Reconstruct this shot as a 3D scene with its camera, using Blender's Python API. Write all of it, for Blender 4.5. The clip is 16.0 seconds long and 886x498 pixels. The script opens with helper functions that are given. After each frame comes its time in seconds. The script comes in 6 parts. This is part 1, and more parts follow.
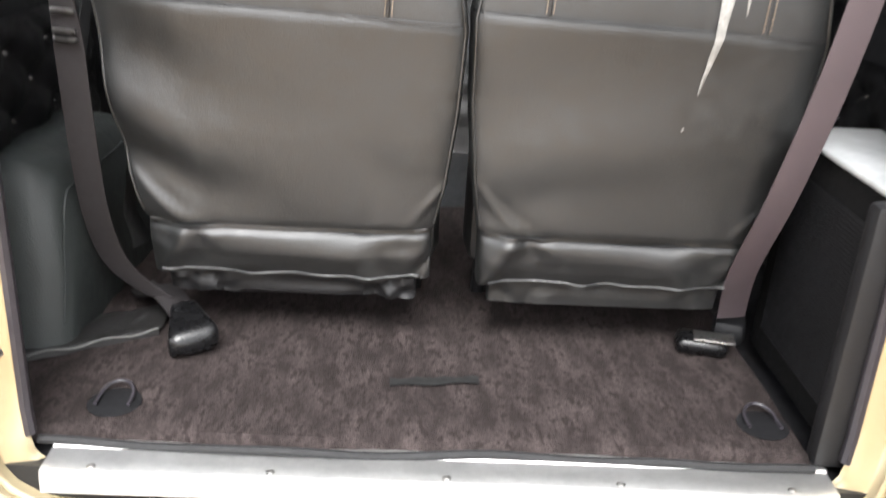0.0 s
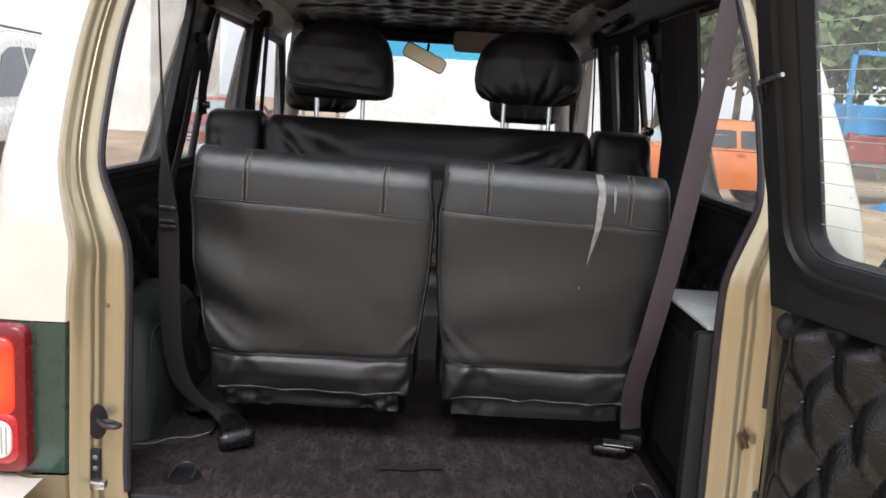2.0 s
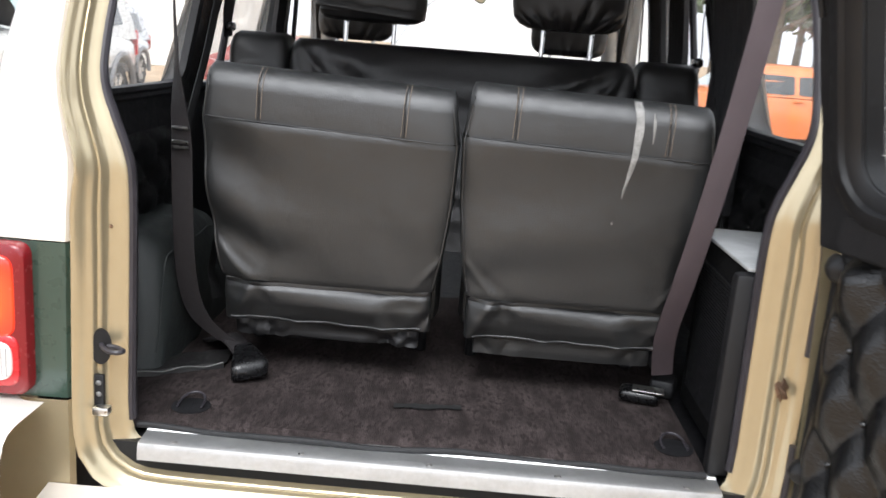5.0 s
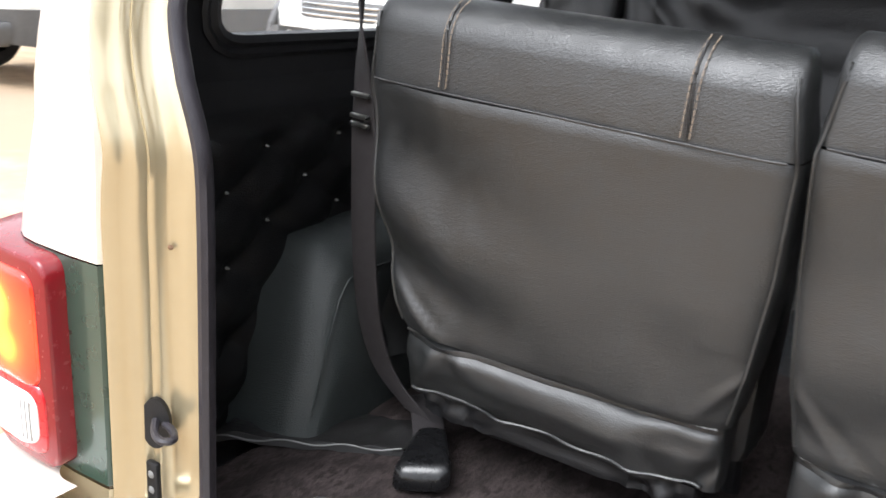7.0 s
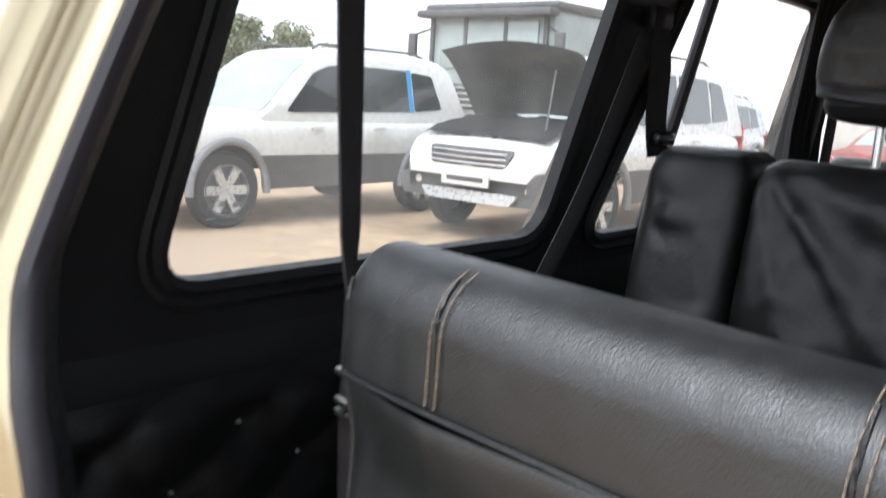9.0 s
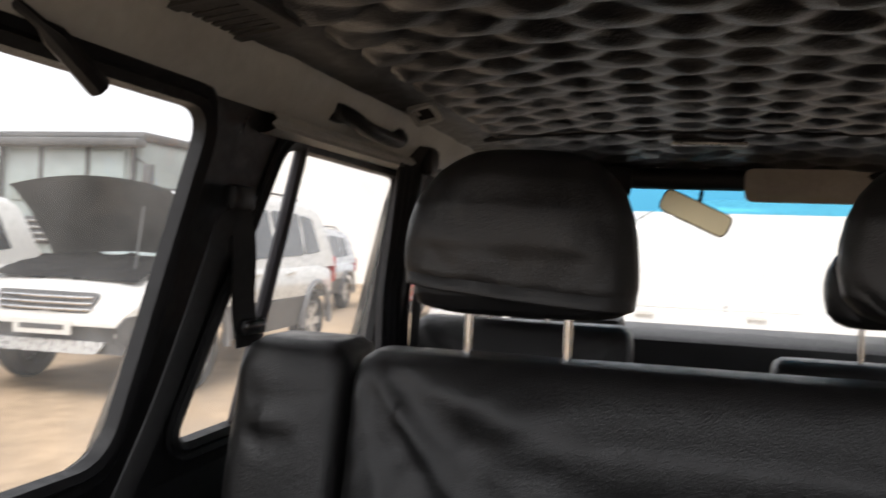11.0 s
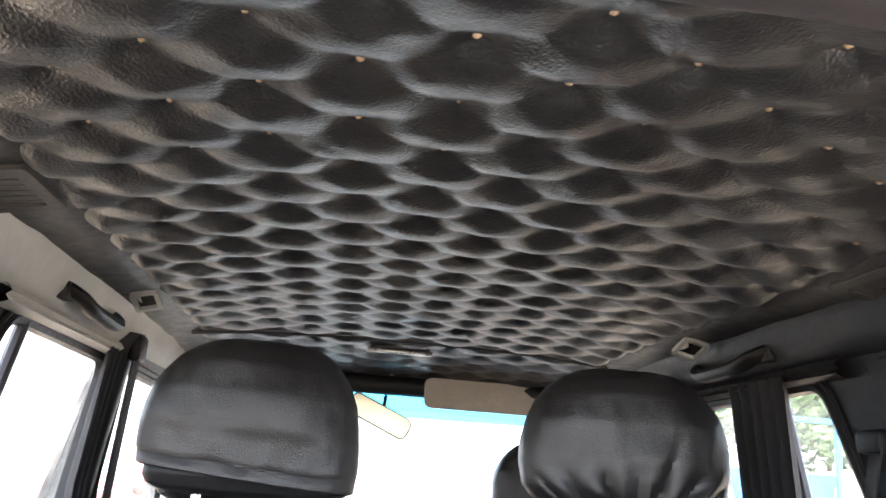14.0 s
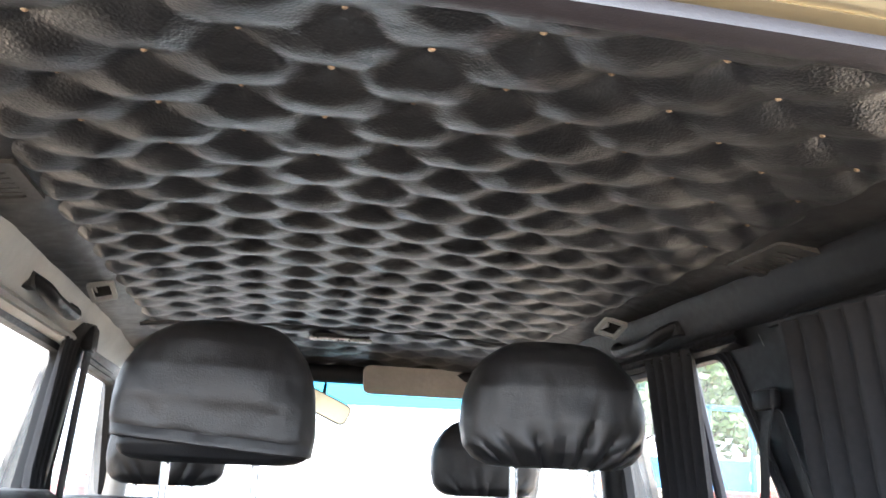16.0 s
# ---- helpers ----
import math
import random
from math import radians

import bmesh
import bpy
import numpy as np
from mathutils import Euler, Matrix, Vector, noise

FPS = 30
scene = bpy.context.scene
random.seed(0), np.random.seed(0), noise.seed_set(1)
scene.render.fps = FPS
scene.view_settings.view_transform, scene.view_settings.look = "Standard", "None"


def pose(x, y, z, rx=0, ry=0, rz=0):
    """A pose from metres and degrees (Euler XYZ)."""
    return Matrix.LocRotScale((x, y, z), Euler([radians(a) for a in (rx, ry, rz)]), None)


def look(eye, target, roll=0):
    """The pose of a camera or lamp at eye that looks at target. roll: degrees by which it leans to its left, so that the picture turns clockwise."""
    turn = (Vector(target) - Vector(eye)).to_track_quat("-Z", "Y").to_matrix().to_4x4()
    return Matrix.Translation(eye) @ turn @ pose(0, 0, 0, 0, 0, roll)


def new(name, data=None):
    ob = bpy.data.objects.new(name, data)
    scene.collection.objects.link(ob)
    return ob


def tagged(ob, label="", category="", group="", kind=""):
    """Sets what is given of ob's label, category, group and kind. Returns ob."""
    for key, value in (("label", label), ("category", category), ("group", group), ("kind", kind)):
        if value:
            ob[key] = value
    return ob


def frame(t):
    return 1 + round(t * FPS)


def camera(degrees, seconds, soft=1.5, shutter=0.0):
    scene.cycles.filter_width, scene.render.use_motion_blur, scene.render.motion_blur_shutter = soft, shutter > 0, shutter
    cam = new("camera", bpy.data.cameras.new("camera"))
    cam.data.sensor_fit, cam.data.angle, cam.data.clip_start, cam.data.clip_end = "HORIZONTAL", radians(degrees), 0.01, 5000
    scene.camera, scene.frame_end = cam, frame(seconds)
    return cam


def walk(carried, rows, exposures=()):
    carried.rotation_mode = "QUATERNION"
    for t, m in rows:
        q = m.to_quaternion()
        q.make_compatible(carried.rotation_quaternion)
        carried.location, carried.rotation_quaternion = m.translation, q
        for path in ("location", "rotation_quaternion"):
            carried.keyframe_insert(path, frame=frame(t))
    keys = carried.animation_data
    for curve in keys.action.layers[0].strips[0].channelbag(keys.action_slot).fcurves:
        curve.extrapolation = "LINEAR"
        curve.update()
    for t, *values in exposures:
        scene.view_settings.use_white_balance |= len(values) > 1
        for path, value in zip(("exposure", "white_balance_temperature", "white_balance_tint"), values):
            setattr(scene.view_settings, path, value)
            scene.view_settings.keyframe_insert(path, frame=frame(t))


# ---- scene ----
cam = camera(54.4, 16.0, shutter=0.5)
PATH = [
    (0, (-0.034, 0.343, 1.366), (0.034, 2.188, 0.597), 3.3),
    (0.5, (-0.039, 0.198, 1.407), (0.062, 2.099, 0.796), 2.2),
    (1, (-0.069, 0.019, 1.407), (0.095, 1.947, 0.903), 2.9),
    (1.5, (-0.044, -0.105, 1.425), (0.073, 1.851, 1.026), 3.7),
    (2, (-0.003, -0.211, 1.43), (0.052, 1.761, 1.099), 3.5),
    (2.5, (0.002, -0.278, 1.433), (0.061, 1.7, 1.138), 2.5),
    (3, (-0.047, -0.37, 1.425), (0.046, 1.608, 1.141), 2.8),
    (3.5, (-0.074, -0.441, 1.416), (0.028, 1.533, 1.11), 2.8),
    (3.7, (-0.075, -0.451, 1.418), (0.028, 1.52, 1.094), 2.8),
    (5.8, (0.109, 0.233, 1.374), (-0.168, 2.135, 0.818), 4.2),
    (6, (0.111, 0.317, 1.376), (-0.248, 2.199, 0.801), 3.7),
    (6.5, (0.130, 0.525, 1.367), (-0.551, 2.305, 0.763), 3.7),
    (7, (0.153, 0.669, 1.354), (-0.842, 2.286, 0.726), 4.1),
    (7.5, (0.129, 0.782, 1.349), (-0.928, 2.348, 0.693), 3.8),
    (8, (0.072, 0.868, 1.382), (-1.047, 2.411, 0.778), 2.9),
    (8.5, (0.034, 0.933, 1.414), (-1.184, 2.433, 0.898), 2.6),
    (9, (0.025, 1.040, 1.438), (-1.279, 2.515, 1.084), 3.3),
    (9.5, (0.016, 1.105, 1.461), (-1.265, 2.620, 1.202), 5.4),
    (10, (-0.018, 1.121, 1.482), (-1.040, 2.832, 1.317), 6.7),
    (10.2, (0.013, 1.159, 1.508), (-0.927, 2.919, 1.369), 4.9),
    (12.3, (-0.168, 1.2, 1.525), (-0.083, 3.18, 1.789), 4.2),
    (12.5, (-0.16, 1.194, 1.526), (-0.032, 3.164, 1.843), 3.8),
    (13, (-0.155, 1.133, 1.522), (0.013, 3.082, 1.937), 3.4),
    (13.5, (-0.128, 1.076, 1.504), (0.03, 3.016, 1.962), 4.1),
    (14, (-0.125, 1.045, 1.483), (0.058, 2.974, 1.978), 4.3),
    (14.5, (-0.158, 0.982, 1.457), (0.098, 2.887, 2.011), 2.8),
    (15, (-0.181, 0.932, 1.427), (0.128, 2.82, 2.012), 2.0),
    (15.5, (-0.176, 0.938, 1.421), (0.143, 2.829, 1.988), 1.9),
    (16, (-0.169, 0.923, 1.427), (0.184, 2.826, 1.931), 2.4),
]
# the clip's camera opens and closes its exposure on the way
LIGHT = [(0.0, 1.95, 6450, 10), (0.5, 1.92, 6300, 10), (1.0, 1.2, 6400, 10), (1.5, 0.8, 6300, 10), (2.0, 0.45, 6200, 10), (3.5, 0.22, 6150, 10), (4.6, 0.75, 6150, 10), (5.8, 1.15, 6200, 10),
         (6.5, 1.35, 6150, 10), (7.0, 1.3, 6150, 10), (8.0, 1.05, 5850, 8), (8.7, 0.95, 5850, 8), (9.5, 0.75, 6400, 10), (10.2, 0.60, 6550, 11), (12.3, 1.75, 6350, 12), (13.0, 2.85, 6300, 12), (14.0, 3.05, 5750, 8), (16.0, 3.0, 5600, 7)]
walk(cam, [(t, look(eye, target, roll)) for t, eye, target, roll in PATH], LIGHT)

# ---- exposure and light ----
world = bpy.data.worlds.new("overcast_sky")
scene.world = world
world.use_nodes = True
wn = world.node_tree
sky = wn.nodes.new("ShaderNodeTexSky")
sky.sky_type, sky.sun_disc = "NISHITA", False
sky.sun_elevation, sky.sun_rotation = radians(54), radians(184)
sky.air_density, sky.dust_density, sky.ozone_density = 1.0, 4.0, 1.0
bg = wn.nodes["Background"]
hsv = wn.nodes.new("ShaderNodeHueSaturation")
hsv.inputs["Saturation"].default_value = 0.12
wn.links.new(sky.outputs[0], hsv.inputs["Color"])
cloud = wn.nodes.new("ShaderNodeMix")
cloud.data_type = "RGBA"
cloud.inputs[0].default_value = 0.55
cloud.inputs[7].default_value = (9.0, 9.1, 9.4, 1)
wn.links.new(hsv.outputs[0], cloud.inputs[6])
wn.links.new(cloud.outputs[2], bg.inputs[0])
bg.inputs[1].default_value = 0.15
sun = new("sun", bpy.data.lights.new("sun", "SUN"))
sun.data.energy, sun.data.angle, sun.data.color = 1.6, radians(30), (1.0, 0.985, 0.96)
sun.matrix_world = look((0, 0, 10), (0.6, 8.0, -1.0))

# ---- materials ----


def material(name, color, rough=0.5, metal=0.0, vary=0.15, scale=6.0, grain=0.0, grain_scale=300.0, coat=0.0, spec=0.5,
             stain=None, stain_scale=3.0, stain_from=0.55, cells=False, stretch=None, crease=0.0, crease_scale=45.0):
    """A surface with two scales of variation: broad blotches and fine grain, with an optional stain colour."""
    m = bpy.data.materials.new(name)
    m.use_nodes = True
    nt = m.node_tree
    p = nt.nodes["Principled BSDF"]
    co = nt.nodes.new("ShaderNodeTexCoord").outputs["Object"]
    if stretch:
        mp = nt.nodes.new("ShaderNodeMapping")
        mp.inputs["Scale"].default_value = stretch
        nt.links.new(co, mp.inputs["Vector"])
        co = mp.outputs[0]

    def tex(s, detail=4.0):
        n = nt.nodes.new("ShaderNodeTexNoise")
        n.inputs["Scale"].default_value, n.inputs["Detail"].default_value = s, detail
        nt.links.new(co, n.inputs["Vector"])
        return n.outputs["Fac"]

    def ramp(fac, lo, hi, a=0.3, b=0.7):
        r = nt.nodes.new("ShaderNodeMapRange")
        r.inputs[1].default_value, r.inputs[2].default_value = a, b
        r.inputs[3].default_value, r.inputs[4].default_value = lo, hi
        nt.links.new(fac, r.inputs[0])
        return r.outputs[0]

    broad, fine = tex(scale), tex(scale * 9.0)
    mul = nt.nodes.new("ShaderNodeMath")
    mul.operation = "MULTIPLY"
    nt.links.new(ramp(broad, 1 - vary, 1 + vary), mul.inputs[0])
    nt.links.new(ramp(fine, 1 - vary * 0.6, 1 + vary * 0.6), mul.inputs[1])
    mix = nt.nodes.new("ShaderNodeVectorMath")
    mix.operation = "SCALE"
    mix.inputs[0].default_value = color
    nt.links.new(mul.outputs[0], mix.inputs["Scale"])
    out = mix.outputs[0]
    if stain:
        mx = nt.nodes.new("ShaderNodeMix")
        mx.data_type = "RGBA"
        nt.links.new(ramp(tex(stain_scale, 8.0), 0, 1, stain_from, stain_from + 0.12), mx.inputs[0])
        nt.links.new(out, mx.inputs[6])
        mx.inputs[7].default_value = (*stain, 1)
        out = mx.outputs[2]
    nt.links.new(out, p.inputs["Base Color"])
    nt.links.new(ramp(fine, max(rough - min(0.08, vary * 0.6), 0.02), min(rough + min(0.08, vary * 0.6), 1)), p.inputs["Roughness"])
    p.inputs["Metallic"].default_value = metal
    p.inputs["Coat Weight"].default_value = coat
    p.inputs["Specular IOR Level"].default_value = spec
    if grain:
        b = nt.nodes.new("ShaderNodeBump")
        b.inputs["Strength"].default_value, b.inputs["Distance"].default_value = min(grain, 1.0), 0.002
        if cells:
            v = nt.nodes.new("ShaderNodeTexVoronoi")
            v.inputs["Scale"].default_value = grain_scale
            warp = nt.nodes.new("ShaderNodeTexNoise")
            warp.inputs["Scale"].default_value = grain_scale * 0.6
            nt.links.new(co, warp.inputs["Vector"])
            sway = nt.nodes.new("ShaderNodeVectorMath")
            sway.operation = "MULTIPLY_ADD"
            sway.inputs[1].default_value = (1.6 / grain_scale,) * 3
            nt.links.new(warp.outputs["Color"], sway.inputs[0])
            nt.links.new(co, sway.inputs[2])
            nt.links.new(sway.outputs[0], v.inputs["Vector"])
            nt.links.new(v.outputs["Distance"], b.inputs["Height"])
        else:
            nt.links.new(tex(grain_scale, 2.0), b.inputs["Height"])
        nt.links.new(b.outputs[0], p.inputs["Normal"])
        if crease:
            # shallow puckers and dents of a soft skin, under the grain
            c = nt.nodes.new("ShaderNodeBump")
            c.inputs["Strength"].default_value, c.inputs["Distance"].default_value = crease, 0.006
            nt.links.new(tex(crease_scale, 3.0), c.inputs["Height"])
            nt.links.new(c.outputs[0], b.inputs["Normal"])
    return m


def glass(name, color=(1, 1, 1), clear=0.92, rough=0.0, dust=0.0):
    """Thin window glass: mostly clear, with a mirror sheen by its angle."""
    m = bpy.data.materials.new(name)
    m.use_nodes = True
    nt = m.node_tree
    nt.nodes.remove(nt.nodes["Principled BSDF"])
    t, g, x = (nt.nodes.new("ShaderNode" + k) for k in ("BsdfTransparent", "BsdfGlossy", "MixShader"))
    lw = nt.nodes.new("ShaderNodeLayerWeight")
    lw.inputs[0].default_value = 0.5
    pw, f = nt.nodes.new("ShaderNodeMath"), nt.nodes.new("ShaderNodeMath")
    pw.operation, f.operation = "POWER", "MULTIPLY_ADD"
    pw.inputs[1].default_value, f.inputs[1].default_value, f.inputs[2].default_value = 5.0, 0.6, 0.03
    nt.links.new(lw.outputs["Facing"], pw.inputs[0])
    nt.links.new(pw.outputs[0], f.inputs[0])
    t.inputs[0].default_value = (*[c * clear for c in color], 1)
    g.inputs["Roughness"].default_value = rough
    nt.links.new(f.outputs[0], x.inputs[0])
    nt.links.new(t.outputs[0], x.inputs[1])
    nt.links.new(g.outputs[0], x.inputs[2])
    out = x.outputs[0]
    if dust:
        # a film of dried dust, in blotches, that scatters the daylight behind it
        tl, y, n, r = (nt.nodes.new(k) for k in ("ShaderNodeBsdfTranslucent", "ShaderNodeMixShader", "ShaderNodeTexNoise", "ShaderNodeMapRange"))
        tl.inputs[0].default_value = (0.9, 0.9, 0.88, 1)
        n.inputs["Scale"].default_value, n.inputs["Detail"].default_value = 7.0, 6.0
        nt.links.new(nt.nodes.new("ShaderNodeTexCoord").outputs["Object"], n.inputs["Vector"])
        r.inputs[1].default_value, r.inputs[2].default_value, r.inputs[3].default_value, r.inputs[4].default_value = 0.3, 0.75, dust * 0.4, dust * 1.7
        nt.links.new(n.outputs["Fac"], r.inputs[0])
        nt.links.new(r.outputs[0], y.inputs[0])
        nt.links.new(out, y.inputs[1])
        nt.links.new(tl.outputs[0], y.inputs[2])
        out = y.outputs[0]
    nt.links.new(out, nt.nodes["Material Output"].inputs[0])
    return m


def lit_lens(name, spots):
    """A red lens with bulbs behind it: the light falls off from each bulb, from yellow through orange to red."""
    m = material(name, (0.50, 0.012, 0.010), 0.2, coat=0.5)
    nt = m.node_tree
    p = nt.nodes["Principled BSDF"]
    co = nt.nodes.new("ShaderNodeTexCoord").outputs["Object"]
    total = None
    for place, size, power in spots:
        d, e = nt.nodes.new("ShaderNodeVectorMath"), nt.nodes.new("ShaderNodeMapRange")
        d.operation = "DISTANCE"
        d.inputs[1].default_value = place
        nt.links.new(co, d.inputs[0])
        e.interpolation_type = "SMOOTHERSTEP"
        e.inputs[1].default_value, e.inputs[2].default_value, e.inputs[3].default_value, e.inputs[4].default_value = 0.0, size, power, 0.0
        nt.links.new(d.outputs["Value"], e.inputs[0])
        if total is None:
            total = e.outputs[0]
        else:
            a = nt.nodes.new("ShaderNodeMath")
            nt.links.new(total, a.inputs[0])
            nt.links.new(e.outputs[0], a.inputs[1])
            total = a.outputs[0]
    ramp = nt.nodes.new("ShaderNodeValToRGB")
    el = ramp.color_ramp.elements
    el[0].position, el[0].color = 0.0, (0.42, 0.010, 0.006, 1)
    el[1].position, el[1].color = 1.0, (1.0, 0.55, 0.05, 1)
    mid = el.new(0.45)
    mid.color = (1.0, 0.12, 0.010, 1)
    nt.links.new(total, ramp.inputs[0])
    nt.links.new(ramp.outputs[0], p.inputs["Emission Color"])
    p.inputs["Emission Strength"].default_value = 1.3
    return m


def glow(name, color, strength):
    m = material(name, color, 0.25, coat=0.5)
    p = m.node_tree.nodes["Principled BSDF"]
    p.inputs["Emission Color"].default_value = (*color, 1)
    p.inputs["Emission Strength"].default_value = strength
    return m


VINYL = material("black_seat_vinyl", (0.0152, 0.0158, 0.0162), 0.42, vary=0.22, scale=5, grain=0.22, grain_scale=620, cells=True, spec=0.75, crease=0.20, crease_scale=28)
VINYL_GRAINED = material("coarse_grained_black_vinyl", (0.0042, 0.0044, 0.0050), 0.34, vary=0.12, scale=4, grain=0.36, grain_scale=230, cells=True, spec=0.50)
VINYL_SOFT = material("soft_black_vinyl", (0.0155, 0.0148, 0.0148), 0.40, vary=0.15, scale=5, grain=0.28, grain_scale=520, cells=True, spec=0.6, crease=0.22, crease_scale=32)
SIDE_VINYL = material("side_lining_vinyl", (0.0042, 0.0042, 0.0046), 0.36, vary=0.12, scale=5, grain=0.3, grain_scale=500, cells=True, spec=0.36)
LINER = material("quilted_headliner_vinyl", (0.009, 0.009, 0.0102), 0.37, vary=0.08, scale=5, grain=0.32, grain_scale=270, cells=True, spec=1.0)
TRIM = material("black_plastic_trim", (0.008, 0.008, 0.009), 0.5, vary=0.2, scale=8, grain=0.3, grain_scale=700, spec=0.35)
BOX_CLOTH = material("black_box_cloth", (0.0035, 0.0035, 0.0037), 0.8, vary=0.2, scale=12, grain=0.4, grain_scale=900, spec=0.15)
CLOTH = material("black_curtain_cloth", (0.016, 0.016, 0.018), 0.9, vary=0.2, scale=10, grain=0.4, grain_scale=1200)
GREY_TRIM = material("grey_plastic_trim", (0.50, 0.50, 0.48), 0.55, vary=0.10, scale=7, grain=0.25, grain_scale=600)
CARPET = material("brown_carpet", (0.034, 0.027, 0.026), 0.95, vary=0.45, scale=34, grain=1.0, grain_scale=420, spec=0.1,
                  stain=(0.021, 0.0162, 0.0158), stain_scale=120, stain_from=0.50, stretch=(1.0, 0.38, 1.0))
CREAM = material("champagne_paint", (0.45, 0.38, 0.245), 0.22, metal=0.60, vary=0.03, scale=5, coat=0.6,
                 stain=(0.42, 0.34, 0.21), stain_scale=5, stain_from=0.72)
PEARL = material("pale_beige_paint", (0.72, 0.67, 0.60), 0.3, metal=0.2, vary=0.04, scale=4, coat=0.7)
GREEN = material("dark_green_paint", (0.025, 0.05, 0.038), 0.3, vary=0.08, scale=5, coat=0.6)
RUBBER = material("dark_rubber", (0.027, 0.024, 0.029), 0.45, vary=0.15, scale=10, grain=0.2, grain_scale=500)
TYRE = material("tyre_rubber", (0.018, 0.018, 0.018), 0.8, vary=0.2, scale=10, grain=0.4, grain_scale=200)
STEEL = material("worn_steel", (0.55, 0.54, 0.52), 0.32, metal=1.0, vary=0.15, scale=12, grain=0.1, grain_scale=300)
CHROME = material("chrome", (0.7, 0.7, 0.7), 0.12, metal=1.0, vary=0.05, scale=10)
SILL = material("aluminium_sill", (0.48, 0.48, 0.475), 0.42, metal=0.9, vary=0.1, scale=14, grain=0.2, grain_scale=500)
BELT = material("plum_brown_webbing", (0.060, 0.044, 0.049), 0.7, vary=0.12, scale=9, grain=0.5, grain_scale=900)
# webbing colour darkened for the shade low on the left side
BELT_SHADED = material("shaded_webbing", (0.017, 0.014, 0.015), 0.75, vary=0.12, scale=9, grain=0.5, grain_scale=900)
THREAD = material("tan_thread", (0.20, 0.155, 0.115), 0.8, vary=0.2, scale=60)
SLATE = material("grey_green_vinyl", (0.023, 0.027, 0.0265), 0.5, vary=0.15, scale=6, grain=0.3, grain_scale=500, cells=True)
GREY_DULL = material("dull_grey_vinyl", (0.13, 0.13, 0.125), 0.5, vary=0.15, scale=15)
GREY_PALE = material("pale_grey_plastic", (0.34, 0.34, 0.33), 0.4, vary=0.1, scale=20)
BELT_BLACK = material("black_webbing", (0.014, 0.014, 0.015), 0.75, vary=0.15, scale=9, grain=0.5, grain_scale=900)
RUST = material("rusty_steel", (0.10, 0.055, 0.03), 0.85, vary=0.4, scale=40, grain=0.8, grain_scale=200)
# near-black for shaded depths: slot, lamp wells, engine bay, undersides; also wipers
VOID = material("near_black", (0.004, 0.004, 0.004), 0.9)
DROP = glass("water_drop", (1, 1, 1), 0.98, dust=0.45)
BUCKLE = material("satin_black_plastic", (0.005, 0.005, 0.0055), 0.28, vary=0.1, scale=10, spec=0.4)
GLOSS = material("glossy_black_plastic", (0.012, 0.012, 0.013), 0.18, vary=0.1, scale=10)
STAIN = material("dried_white_paint", (0.22, 0.215, 0.205), 0.7, vary=0.4, scale=40, grain=0.3, grain_scale=300)
BUTTON = material("covered_button", (0.30, 0.22, 0.15), 0.5, vary=0.3, scale=30)
GLASS = glass("window_glass", dust=0.08)
WET_GLASS = glass("wet_door_glass", (0.94, 0.98, 0.96), 0.94, dust=0.11)
GLASS_BLUE = glass("blue_tinted_glass", (0.10, 0.42, 0.62), 1.0)
TAN = material("tan_visor_cloth", (0.40, 0.36, 0.31), 0.8, vary=0.1, scale=10, grain=0.3, grain_scale=700)
IVORY = material("ivory_plastic", (0.62, 0.55, 0.40), 0.45, vary=0.08, scale=20)
DIRT = material("sandy_yard_dirt", (0.40, 0.295, 0.195), 0.95, vary=0.25, scale=0.5, grain=0.8, grain_scale=25, spec=0.15,
                stain=(0.34, 0.26, 0.185), stain_scale=0.35, stain_from=0.5)
WHITE_PAINT = material("white_car_paint", (0.62, 0.61, 0.575), 0.28, vary=0.06, scale=2, coat=0.7)
SILVER_PAINT = material("silver_car_paint", (0.50, 0.51, 0.51), 0.28, metal=0.4, vary=0.05, scale=2, coat=0.7)
ORANGE_PAINT = material("orange_car_paint", (0.62, 0.17, 0.035), 0.35, vary=0.12, scale=3, coat=0.5)
RED_PAINT = material("rusty_red_paint", (0.28, 0.05, 0.04), 0.6, vary=0.3, scale=3, stain=(0.16, 0.07, 0.04), stain_scale=3)
BLUE_PAINT = material("bright_blue_paint", (0.04, 0.25, 0.52), 0.5, vary=0.2, scale=3)
DARK_GLASS = material("dark_car_window", (0.02, 0.025, 0.028), 0.08, vary=0.1, scale=2, spec=0.8)
# pale base colour stands for bright sky mirrored in the windscreens
SKY_GLASS = material("sky_pale_windscreen", (0.31, 0.36, 0.35), 0.08, vary=0.1, scale=2, spec=0.8)
ARCH_GREY = material("mid_grey_plastic", (0.20, 0.20, 0.205), 0.55, vary=0.12, scale=5)
CLADDING = material("grey_cladding", (0.085, 0.085, 0.085), 0.6, vary=0.15, scale=5)
RED_LENS = glow("red_lamp_lens", (0.42, 0.010, 0.016), 0.04)
LIT_LENS = lit_lens("lit_red_and_amber_lens", (((0.0, 0.0, 0.200), 0.050, 1.0), ((0.015, 0.0, 0.150), 0.045, 0.7), ((0.0, 0.0, 0.175), 0.12, 0.35)))
DARK_RED = material("dark_red_lens_rim", (0.17, 0.006, 0.010), 0.25, vary=0.06, scale=10, coat=0.15)
MIRROR = material("mirror_glass", (0.80, 0.70, 0.46), 0.22, metal=0.6, vary=0.02, scale=10)
TOP_GREY = material("dusty_pale_top", (0.36, 0.37, 0.37), 0.45, vary=0.2, scale=14, stain=(0.36, 0.37, 0.37), stain_scale=25)
